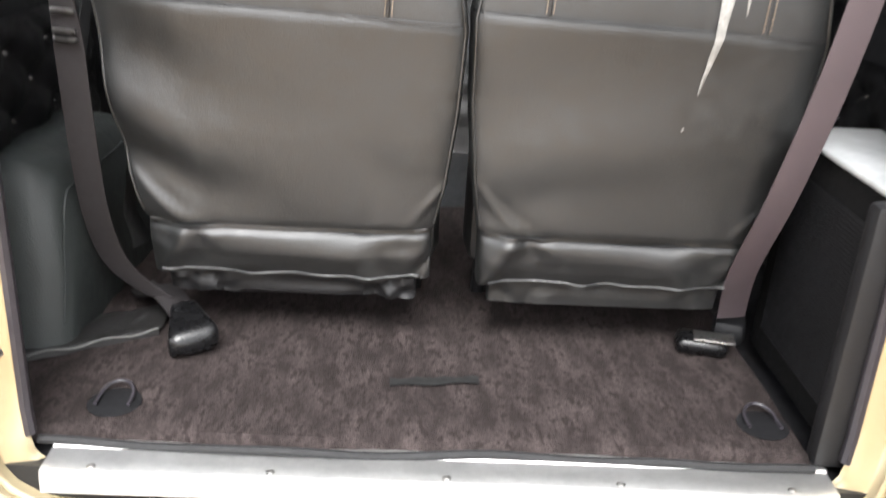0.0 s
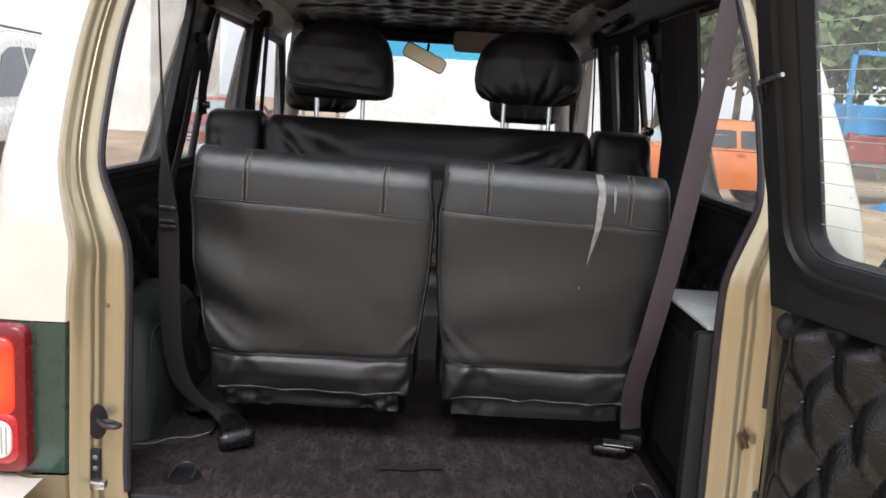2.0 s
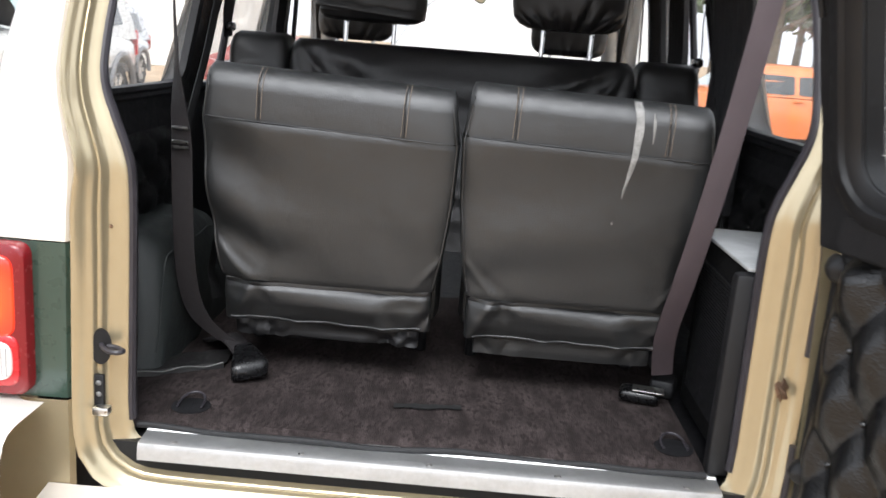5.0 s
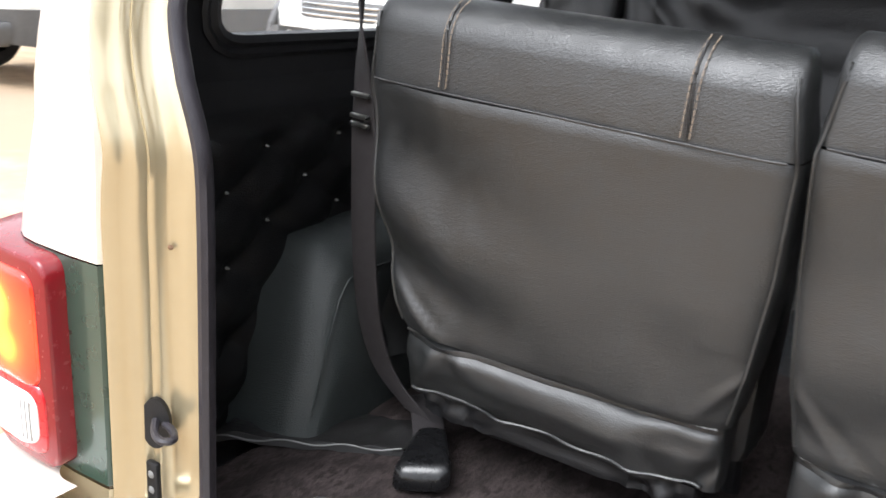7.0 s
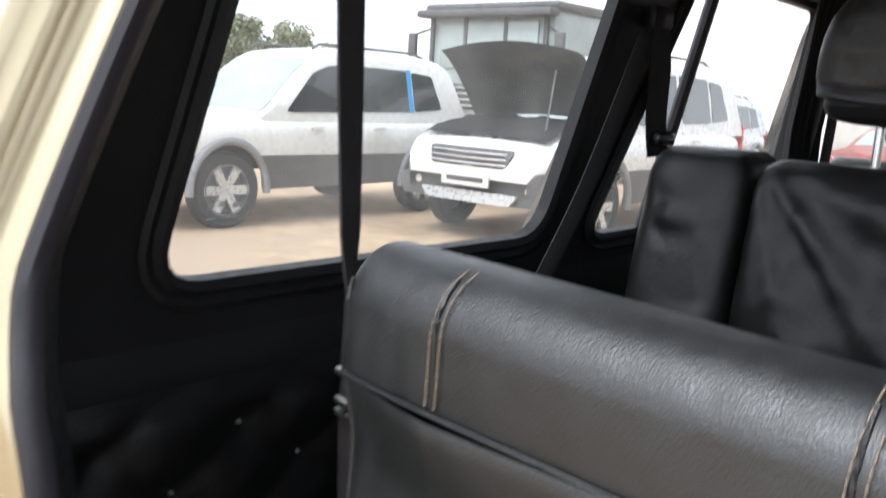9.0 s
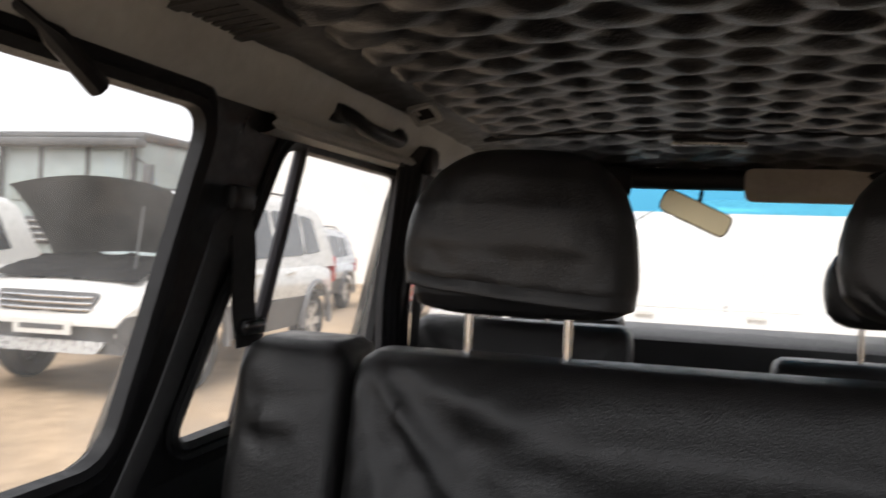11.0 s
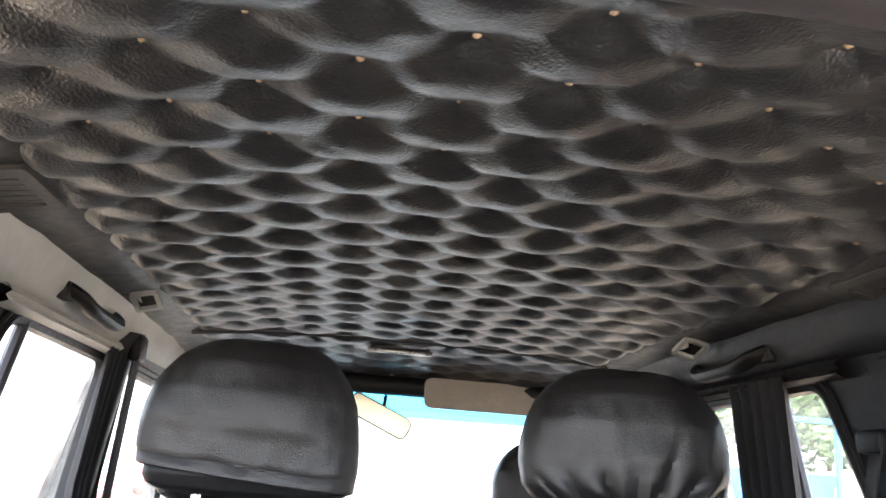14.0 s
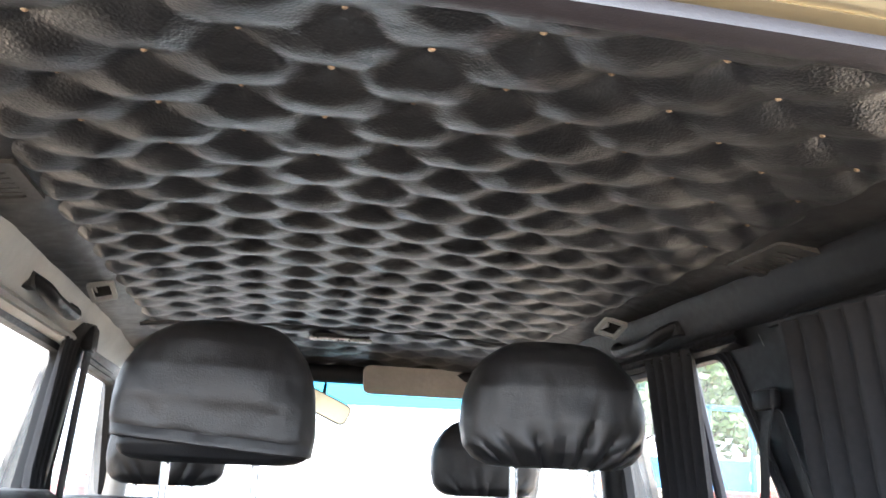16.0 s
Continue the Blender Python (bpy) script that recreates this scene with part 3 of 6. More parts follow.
# roof skin, rear header and roof edges
rows = []
for i in range(25):
    x = -0.645 + 1.29 * i / 24
    e = abs(x) / 0.645
    rows.append([(x, y, 1.875 - 0.10 * e ** 6 - 0.05 * max(0, (1.75 - y) / 0.3) ** 2) for y in (1.47, 1.56, 1.65, 1.8, 2.4, 3.0, 3.72)])
part("roof", sheet(rows), PEARL, suv, "pale champagne painted roof")
header = []
for i in range(21):
    x = -0.50 + 1.0 * i / 20 + 0.014
    z = 1.76 - 0.03 * (abs(x) / 0.5) ** 4
    header.append([(x, 1.462 + dy, z + dz) for dy, dz in ((0.03, 0.040), (-0.01, 0.035), (-0.03, 0.04), (-0.05, 0.06), (-0.06, 0.10), (0.0, 0.11))])
part("rear_header", sheet(header), CREAM, suv, "champagne painted roof edge over the rear opening")

# floor, sill plate and underbody
fl = []
for i in range(67):
    x = -0.60 + i / 60 * 1.0
    fl.append([(x, 1.268 + 0.92 * j / 45 + 0.004 * math.sin(x * 9), 0.70 + wrinkle((x, j / 20, 0), 0.14, 0.006) - (0.016 if j == 0 else 0)) for j in range(46)])
floor = part("floor", sheet(fl), CARPET, None, kind="structure")
part("edge_binding", pipe([(-0.50 + k / 40, 1.266 + 0.004 * math.sin((-0.50 + k / 40) * 9), 0.692 + wrinkle((-0.50 + k / 40, 0, 0), 0.14, 0.006)) for k in range(41)], 0.006, 7), BELT_BLACK, floor, "dark bound carpet edge")
tagged(floor, "worn brown carpet on the load floor", "carpet")
part("floor_pan", box(-0.70, 0.70, 1.24, 4.2, 0.60, 0.675), TRIM, suv, smooth=False)
rows = [[(x, y, z) for x in [-0.480 + 0.998 * k / 20 for k in range(21)]] for y, z in
        ((1.300, 0.688), (1.266, 0.692), (1.262, 0.688), (1.240, 0.687), (1.222, 0.686), (1.218, 0.684), (1.215, 0.676), (1.214, 0.655))]
part("sill_plate", sheet(rows), SILL, suv, "brushed aluminium sill plate with screws")

def liner_z(x, y):
    return 1.808 - 0.033 * (abs(x) / 0.58) ** 3 - 0.03 * max(0, (1.62 - y) / 0.16) ** 2 - 0.02 * max(0, (y - 2.9) / 0.6) ** 2


LX, LY, LDX, LDY = 0.175, 0.121, 0.033, 1.697
liner = quilt(-0.515, 0.525, 1.475, 3.21, LX, LY, LDX, LDY, 0.0205, lambda u, v, w: (u, v, liner_z(u, v) - 0.002 - w), 0.0058)
ceiling = part("ceiling", liner, LINER, None, kind="structure", crease=180)
tagged(ceiling, "black buttoned and quilted vinyl headliner", "headliner")
buttons = merged(*[dome((u - wrinkle((u, v, 0), 0.15, 0.004), v - wrinkle((u, v, 3), 0.15, 0.004), liner_z(u, v) - 0.002), (0, 0, -1), 0.0050, 0.0045) for u, v in lattice(-0.49, 0.50, 1.52, 3.17, LX, LY, LDX, LDY)])
knobs = part("ceiling_buttons", buttons, BUTTON, None, kind="structure")
tagged(knobs, "small tan buttons sunk in the quilted headliner", "buttons")
part("ceiling_bow", pipe([(-0.52 + 1.04 * k / 16, 3.195, liner_z(-0.52 + 1.04 * k / 16, 3.195) - 0.012) for k in range(17)], 0.010, 8), LINER, ceiling, "covered seam across the headliner")
front_liner = quilt(-0.515, 0.525, 3.19, 3.80, LX, LY, LDX, LDY + 0.03, 0.018, lambda u, v, w: (u, v, liner_z(u, 3.2) - 0.004 - 0.08 * (v - 3.19) - w), 0.007)
tagged(part("ceiling_front", front_liner, LINER, None, kind="structure", crease=180), "quilted vinyl headliner over the front seats", "headliner")
for sgn in (-1, 1):
    ys = [1.50 + 2.2 * k / 30 for k in range(31)]
    band = [[(sgn * x, y, liner_z(x, y) - 0.005 - 0.008 * k + wrinkle((x, y, sgn), 0.06, 0.003)) for k, x in ((0, 0.49), (1, 0.51), (1, 0.53), (1, 0.55), (1, 0.57), (0.5, 0.59))] for y in [1.478 + 0.05 * j for j in range(46)]]
    tagged(part("ceiling_side", sheet(band), VINYL_SOFT, None, kind="structure"), "smooth black vinyl along the side of the headliner", "headliner")
    rows = [[(sgn * x, y, z) for x, z in ((0.560, liner_z(0.56, y) + 0.004), (0.582, liner_z(0.575, y) - 0.012), (0.592, liner_z(0.58, y) - 0.026),
                                          (0.600, 1.722), (0.618, 1.700), (0.634, 1.690))] for y in ys]
    # grey trim, lightened on the left for the daylight there; right side black
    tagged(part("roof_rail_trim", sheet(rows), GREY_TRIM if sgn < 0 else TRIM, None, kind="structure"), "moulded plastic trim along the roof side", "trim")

rows = []
for k in range(17):
    x = -0.74 + 1.48 * k / 16
    rows.append([(x, y, z - 0.07 * (abs(x) / 0.74) ** 3) for y, z in ((4.16, 1.175), (4.35, 1.165), (4.7, 1.14), (5.0, 1.10), (5.3, 1.03), (5.38, 0.96), (5.40, 0.7))])
part("bonnet", sheet(rows), PEARL, suv, "pale champagne painted bonnet")

# ---- folding third-row seats ----


def cushion(levels, n=72, power=3.2, fold=None):
    """Rings of a soft box: rows (z, x0, x1, y_front, y_back); fold(x, z, front) pushes the skin out along -y or +y."""
    rows = []
    for z, x0, x1, yf, yb in levels:
        cx, hx, cy, hy = (x0 + x1) / 2, (x1 - x0) / 2, (yf + yb) / 2, (yb - yf) / 2
        row = []
        for k in range(n):
            a = 2 * math.pi * k / n
            c, s = math.cos(a), math.sin(a)
            x = cx + hx * math.copysign(abs(c) ** (2 / power), c)
            y = cy + hy * math.copysign(abs(s) ** (2 / power), s)
            if fold:
                y += fold(x, z, s < 0) * (-1 if s < 0 else 1) * min(1, abs(s) * 2.5)
            row.append((x, y, z))
        rows.append(row)
    return rows


def third_seat(mirror, x0, x1, top_l, top_r, seed):
    """One folding seat: x0..x1 is its width at the seam, top_l and top_r the height of its shoulders."""
    seat = thing("folding_seat", ((x0 + x1) / 2, 1.55, 0.70),
                 "black vinyl covered folding seat" + (" with a dried white paint drip" if mirror else " with a creased loose cover"), "seat", "third-row seats")
    w = x1 - x0

    def skew(x, z):
        """The cover hangs slightly lower at one shoulder."""
        t = (x - x0) / w
        return z + (top_l + (top_r - top_l) * t - max(top_l, top_r)) * max(0.0, min(1.0, (z - 0.95) / 0.25)) 

    def fold(x, z, front):
        if not front:
            return 0.0
        t = (x - x0) / w
        d = 0.010 * math.sin(math.pi * min(max(t, 0), 1)) + wrinkle((x, z, 0), 0.16, 0.007, seed) + wrinkle((x, z * 0.7 + x * 0.5, 0), 0.045, 0.0012, seed)
        sag = (t * 0.26 + (z - 0.90)) if not mirror else ((1 - t) * 0.12 + (z - 0.93))
        for c, s, a, m in ((0.06, 0.030, 0.010, 0.2), (0.13, 0.035, -0.012, 0.25), (0.20, 0.045, 0.012, 0.4), (0.29, 0.05, -0.010, 0.5), (0.39, 0.055, 0.010, 0.6), (0.48, 0.05, -0.006, 0.7)):
            d += (0.4 if mirror else 0.9) * a * math.exp(-((sag - c) / s) ** 2) * math.exp(-((t - m * 0.6) / 0.42) ** 2)
        # short sharp creases that run up from the lower corners
        for cx, cz, k, a in ((0.10, 0.955, 1.1, 0.006), (0.17, 0.935, 0.8, -0.005), (0.93, 0.96, -1.3, 0.005)):
            e = ((z - cz) + k * (t - cx) * w) / 0.011
            d += a * math.exp(-e * e) * math.exp(-((t - cx) / 0.13) ** 2 - ((z - cz) / 0.05) ** 2)
        return d

    def lev(zs, f):
        return [(z, *f(z)) for z in zs]

    def prof(z):
        x = lerp([(0.80, 0.03), (0.90, 0.03), (0.98, 0.016), (1.10, 0.004), (1.22, 0.0), (1.29, 0.012), (1.32, 0.03)], z)[0]
        yf = lerp([(0.80, 1.545), (0.86, 1.525), (0.90, 1.520), (1.05, 1.486), (1.22, 1.458), (1.27, 1.458)], z)[0]
        yb = lerp([(0.80, 1.60), (0.90, 1.62), (1.22, 1.585), (1.27, 1.553)], z)[0]
        return x0 + x, x1 - x, yf, yb

    n = 96
    main = cushion(lev([0.905 + 0.32 * k / 44 for k in range(45)], prof), n, 8.0, fold)
    main = [[(x, y + (0.0025 if i in (0, 44) else 0.0), skew(x, z)) for x, y, z in r] for i, r in enumerate(main)]
    body = part("back_cover", sheet(main, True), VINYL, seat, "black vinyl rear of the backrest, softly creased")
    band_rows = []
    for k in range(16):
        a = math.pi / 2 * k / 15
        z = 1.2175 + 0.058 + 0.049 * math.sin(a) if k > 0 else 1.2270
        r = 0.050 * (1 - math.cos(a))
        xa, xb, yf, yb = prof(min(z, 1.27))
        ins = 0.012 * (1 - math.cos(a))
        band_rows.append((z, xa + ins, xb - ins, yf + 0.0025 * (k == 0) - 0.0015 + r, yb - r * 0.70))
    band = cushion(band_rows, n, 8.0, lambda x, z, f: wrinkle((x, z, 0), 0.09, 0.004, seed + 3))
    band = [[(x, y, skew(x, z)) for x, y, z in r] for r in band]
    part("top_band", solid(band), VINYL, seat, "smooth black vinyl band over the top of the backrest")
    flap_rows = lev([0.812 + 0.090 * k / 24 for k in range(25)], prof)
    flap_rows = [(z, a + 0.004, b - 0.004, yf - 0.005 + (0.010 if k == 0 else 0.004 if k == 24 else 0), yb) for k, (z, a, b, yf, yb) in enumerate(flap_rows)]

    def crumple(x, z, f=True):
        if not f:
            return 0.0
        t, v = (x - x0) / w, (z - 0.812) / 0.09
        d = wrinkle((x, z, 2), 0.13, 0.012, seed) + wrinkle((x, z * 1.5, 2), 0.035, 0.0035, seed + 7)
        for c, k, sw, a in ((0.16, 0.5, 0.020, 0.012), (0.33, -0.9, 0.016, 0.008), (0.55, 1.2, 0.02, -0.009), (0.74, -0.6, 0.018, 0.010), (0.88, 0.8, 0.014, -0.008)):
            c += 0.05 * math.sin(seed * 3 + c * 20)
            d += a * math.exp(-(((t - c) * w - k * (z - 0.855)) / sw) ** 2)
        return d - 0.006 * math.exp(-((v - 0.93) / 0.06) ** 2)
    flap = cushion(flap_rows, 160, 8.0, crumple)
    flap = [[(x, y, skew(x, z) + (0.002 * math.sin(x * 21 + seed) if i < 3 else 0)) for x, y, z in r] for i, r in enumerate(flap)]
    part("bottom_flap", solid(flap), VINYL, seat, "crumpled black vinyl flap along the bottom edge")
    hem = cushion([(0.779 + 0.036 * k / 6, x0 + 0.054, x1 - 0.054, 1.548 - 0.006 * k / 6, 1.59) for k in range(7)], 150, 8.0, lambda x, z, f: wrinkle((x, z, 4), 0.02, 0.004 if mirror else 0.012, seed))
    torn = 0.12 if mirror else 1.0
    hem = [[(x, y, z + torn * max(0.0, math.sin(math.pi * min(1, max(0, (x - x0 - 0.054) / (w - 0.108))))) ** 0.5 * (1 - i / 6) * (wrinkle((x, y, 1), 0.03, 0.012, seed) + wrinkle((x, y, 5), 0.008, 0.004, seed))) for x, y, z in r] for i, r in enumerate(hem)]
    part("frayed_hem", solid(hem), VINYL if mirror else TRIM, seat, "lower band of the cover" if mirror else "frayed and torn lower hem")
    # folded gusset beside the lower corner
    gx = x0 + 0.012 if not mirror else x1 - 0.012
    gd = -1 if not mirror else 1
    rows = [[(gx + gd * (0.018 * math.sin(math.pi * i / 10) * (0.4 + 0.6 * j / 8)), 1.520 + 0.085 * j / 8 + 0.006 * math.sin(i), 0.855 + 0.125 * i / 10 - 0.02 * j / 8) for j in range(9)] for i in range(11)]
    part("gusset", sheet(rows), VINYL, seat, "folded vinyl gusset")

    def on_front(x, z, lift=0.0015):
        """A place on the cover's rear face."""
        xa, xb, yf, yb = prof(min(z, 1.27))
        cx, hx, cy, hy = (xa + xb) / 2, (xb - xa) / 2, (yf + yb) / 2, (yb - yf) / 2
        c = min(0.999, abs((x - cx) / hx)) ** 4.0
        s = max(0.0, 1 - c * c) ** 0.5
        y = cy - hy * s ** 0.25
        d = (fold(x, z, True) if 0.905 < z < 1.226 else wrinkle((x, z, 0), 0.09, 0.004, seed + 3) + 0.0015) * min(1, s * 2.5)
        over = max(0.0, z - 1.277) / 0.049
        if over > 0:
            a = math.asin(min(1.0, over))
            y += 0.050 * (1 - math.cos(a))
        return Vector((x, y - d - lift, skew(x, z)))

    # piping along the seams and doubled tan stitching over the band
    for z, r in ((1.2260, 0.0016), (0.904, 0.0022)):
        xa, xb = prof(z)[:2]
        part("piping", pipe([on_front(xa + 0.012 + (xb - xa - 0.024) * k / 30, z, 0.001) for k in range(31)], r, 6), VINYL_SOFT, seat, "seam piping")
    for edge in (0.005, -0.005):
        run = []
        for k in range(25):
            z = 0.915 + 0.385 * k / 24
            xa, xb = prof(min(z, 1.29))[:2]
            run.append(on_front((xa + edge) if edge > 0 else (xb + edge), z, 0.001))
        part("piping", pipe(run, 0.0019, 6), VINYL, seat, "raised edge piping")
    xa, xb = prof(0.83)[:2]
    run = [Vector((xa + 0.02 + (xb - xa - 0.04) * k / 40, 0, 0.822)) for k in range(41)]
    run = [Vector((p.x, prof(0.822)[2] - 0.0065 - crumple(p.x, 0.822), skew(p.x, 0.822) + 0.001 * math.sin(p.x * 21 + seed))) for p in run]
    part("flap_hem", pipe(run, 0.0022, 6), VINYL, seat, "stitched hem of the flap")
    for u in (0.230, 0.784) if not mirror else (0.205, 0.80):
        for dx in (-0.0045, 0.0045):
            bits = []
            for k in range(13):
                z0 = 1.232 + 0.0072 * k
                x = x0 + w * u + dx + 0.004 * k / 12
                bits.append(pipe([on_front(x, z0, 0.002), on_front(x, z0 + 0.0056, 0.002)], 0.0007, 5))
            part("stitching", merged(*bits), THREAD, seat, "tan doubled stitching")
        groove = pipe([on_front(x0 + w * u, 1.230 + 0.088 * k / 10, 0.0) for k in range(11)], 0.0022, 6)
        part("seam", groove, VINYL_SOFT, seat)
    if mirror:
        def streak(line):
            return sheet([[on_front(x - h, z, 0.0012), on_front(x, z, 0.0024), on_front(x + h, z, 0.0012)] for z, x, h in line])
        runs = [[(1.322, 0.343, 0.007), (1.308, 0.345, 0.008), (1.29, 0.347, 0.007), (1.27, 0.347, 0.008), (1.25, 0.346, 0.007), (1.235, 0.345, 0.006), (1.222, 0.343, 0.006), (1.212, 0.342, 0.005),
                 (1.195, 0.339, 0.0045), (1.18, 0.337, 0.003), (1.165, 0.334, 0.0026), (1.152, 0.332, 0.002), (1.142, 0.331, 0.0008)],
                [(1.305, 0.372, 0.001), (1.29, 0.373, 0.0028), (1.27, 0.374, 0.002), (1.25, 0.374, 0.0006)], [(1.094, 0.319, 0.0008), (1.091, 0.319, 0.002), (1.088, 0.319, 0.0008)]]
        for line in runs:
            part("paint_drip", streak(line), STAIN, seat, "dried whitish paint drip")
    # hinge legs under the seat
    for u in (0.12, 0.88):
        x = x0 + w * u
        part("hinge_leg", pipe([(x, 1.70, 0.86), (x, 1.73, 0.78), (x, 1.76, 0.70)], 0.014, 8), TRIM, seat)
    part("seat_cushion", box(x0 + 0.02, x1 - 0.02, 1.625, 1.74, 0.80, 1.20, 0.03), VINYL, seat, "folded seat cushion behind the backrest")
    return seat


third_seat(False, -0.458, 0.026, 1.328, 1.308, 1.0)
third_seat(True, 0.029, 0.496, 1.336, 1.320, 5.0)

# ---- second-row bench ----


CAP = [(0.0, 0.70), (0.05, 0.86), (0.14, 0.96), (0.30, 1.0), (0.45, 0.99), (0.60, 0.95), (0.74, 0.87), (0.85, 0.75), (0.93, 0.61), (0.975, 0.48), (1.0, 0.30)]
SKIRT = [(0.0, 0.97), (0.06, 0.985), (0.15, 1.0), (0.30, 1.0), (0.45, 0.985), (0.60, 0.945), (0.74, 0.865), (0.85, 0.75), (0.93, 0.62), (0.975, 0.50), (1.0, 0.30)]


def pillow(cx, cy, z0, z1, w, d, seed, lean=0.0, pleats=0.010, open_foot=False, tilt=0.0):
    """A stuffed headrest in a loose cover: gathered into pleats near its foot, or hanging open with a turned hem."""
    rows, n, count = [], 160, 44
    for i in range(count + 1):
        t = i / count
        wide = lerp(SKIRT if open_foot else CAP, t)[0]
        deep = lerp([(0.0, 0.62), (0.1, 0.86), (0.35, 1.0), (0.6, 0.98), (0.8, 0.84), (0.92, 0.62), (1.0, 0.25)], t)[0]
        if open_foot and t < 0.3:
            deep = max(deep, 0.96)
        row = []
        for k in range(n):
            a = 2 * math.pi * k / n
            c, s = math.cos(a), math.sin(a)
            x = cx + w / 2 * wide * math.copysign(abs(c) ** 0.74, c)
            y = cy + lean * t + d / 2 * deep * math.copysign(abs(s) ** 0.74, s)
            z = z0 + (z1 - z0) * t + tilt * (x - cx) * (1 - t)
            u = (x - cx) / (0.35 + 0.9 * t)
            inside = 1 - min(1, abs(x - cx) / (w * 0.5)) ** 4
            wave = abs(math.sin(u * 36 + 2.6 * noise.noise((u * 7, seed, 0))))
            p = pleats * (wave ** 0.7 - 0.6) * abs(s) ** 0.8 * inside * math.exp(-((t - 0.08) / (0.20 + 0.14 * noise.noise((u * 9, seed, 5)))) ** 2) * (0.75 + 0.9 * noise.noise((u * 6, seed, 3)))
            if open_foot:
                # short tucks above the hem, and the hem's own thickness
                p += 0.004 * (abs(math.sin(u * 24 + 3 * noise.noise((u * 5, seed, 1)))) - 0.5) * math.exp(-((t - 0.20) / 0.10) ** 2) * abs(s) ** 0.8 * (0.5 + noise.noise((u * 8, seed, 2)))
                p += 0.0022 * math.exp(-((t - 0.015) / 0.02) ** 2) - 0.0025 * math.exp(-((t - 0.085) / 0.012) ** 2)
            p += wrinkle((x, y, z), 0.09, 0.008, seed) + wrinkle((x * 1.2, y, z * 0.6), 0.03, 0.0026, seed)
            row.append((x + p * 0.3 * c, y + p * (1 if s > 0 else -1), z + 0.3 * p))
        rows.append(row)
    if open_foot:
        foot = rows[0]
        for k, dz in ((0.97, -0.002), (0.93, 0.004), (0.90, 0.05)):
            rows.insert(0, [(cx + (x - cx) * k, cy + (y - cy) * k, z + dz) for x, y, z in foot])
    return solid(rows)


bench = thing("second_row_bench", (0, 2.3, 0.70), "black vinyl covered second-row bench with two headrests", "seat")


def bench_back(x0, x1, z0, z1, yf, yb, seed, amp=0.008, ridges=6.5, puckers=0.0):
    rows = []
    for k in range(56):
        t = k / 55
        z = z0 + (z1 - z0) * t
        r = 0.03 * (1 - math.sqrt(max(0, 1 - max(0, (z - z1 + 0.05) / 0.05) ** 2)))
        rows.append((z, x0 + r * 0.7, x1 - r * 0.7, yf - 0.05 + 0.11 * t + r, yb - 0.05 + 0.11 * t - r))
    def f(x, z, front):
        # folds hang from both upper corners and sweep down across the back, narrow ridges between wide troughs
        d = 0.0
        for cx, g in ((x0 + 0.02, 1), (x1 - 0.02, -1)):
            u, v = (x - cx) * g + 0.015, z1 + 0.012 - z
            r, a = math.hypot(u, v), math.atan2(v, max(u, 0.004))
            bend_by = a + 0.55 * r + 0.18 * noise.noise((r * 3, a * 2, seed + g))
            ridge = 0.55 - (0.5 + 0.5 * math.cos(bend_by * ridges * 2)) ** 1.6
            d -= amp * ridge * min(1, r / 0.16) ** 1.5 * math.exp(-(r / 0.50) ** 2) * (0.7 + 0.6 * noise.noise((a * 4, seed, g)))
        # short puckers across narrow pads
        d += puckers * math.sin(z * 95 + 3 * noise.noise((x * 14, z * 9, seed))) * max(0.0, noise.noise((x * 11, z * 13, seed + 2)))
        return d + wrinkle((x, z, 1), 0.09, amp * 0.5, seed) + wrinkle((x, z, 2), 0.03, amp * 0.20, seed)
    return solid(cushion(rows, 190, 6.0, f))


part("back_cover", bench_back(-0.460, 0.470, 0.85, 1.372, 2.16, 2.31, 2.0, 0.024), VINYL_SOFT, bench, "loose black vinyl cover with hanging folds")
for x0, x1, s in ((-0.622, -0.464, 4.0), (0.476, 0.640, 6.0)):
    part("side_bolster", bench_back(x0, x1, 0.85, 1.380, 2.165, 2.325, s, 0.005, 3.0, 0.022), VINYL_SOFT, bench, "narrow padded black vinyl side bolster")
for cx, s, loose in ((-0.254, 1.3, True), (0.283, 2.6, False)):
    if loose:
        head = part("headrest", pillow(cx, 2.30, 1.452, 1.642, 0.304, 0.150, s, 0.01, 0.0, True, -0.08), VINYL_SOFT, bench, "black vinyl headrest cover hanging open over its foam")
        part("core", pillow(cx + 0.004, 2.30, 1.428, 1.50, 0.285, 0.125, s + 4, 0.0, 0.0), TRIM, head, "dark padding below the cover's hem")
    else:
        head = part("headrest", pillow(cx, 2.30, 1.444, 1.646, 0.310, 0.140, s, 0.01, 0.030), VINYL_SOFT, bench, "gathered black vinyl headrest cover")
    for dx in (-0.066, 0.066):
        part("headrest_post", pipe([(cx + dx, 2.30, 1.32), (cx + dx, 2.305, 1.47)], 0.0065, 10), CHROME, head, "chrome headrest post")

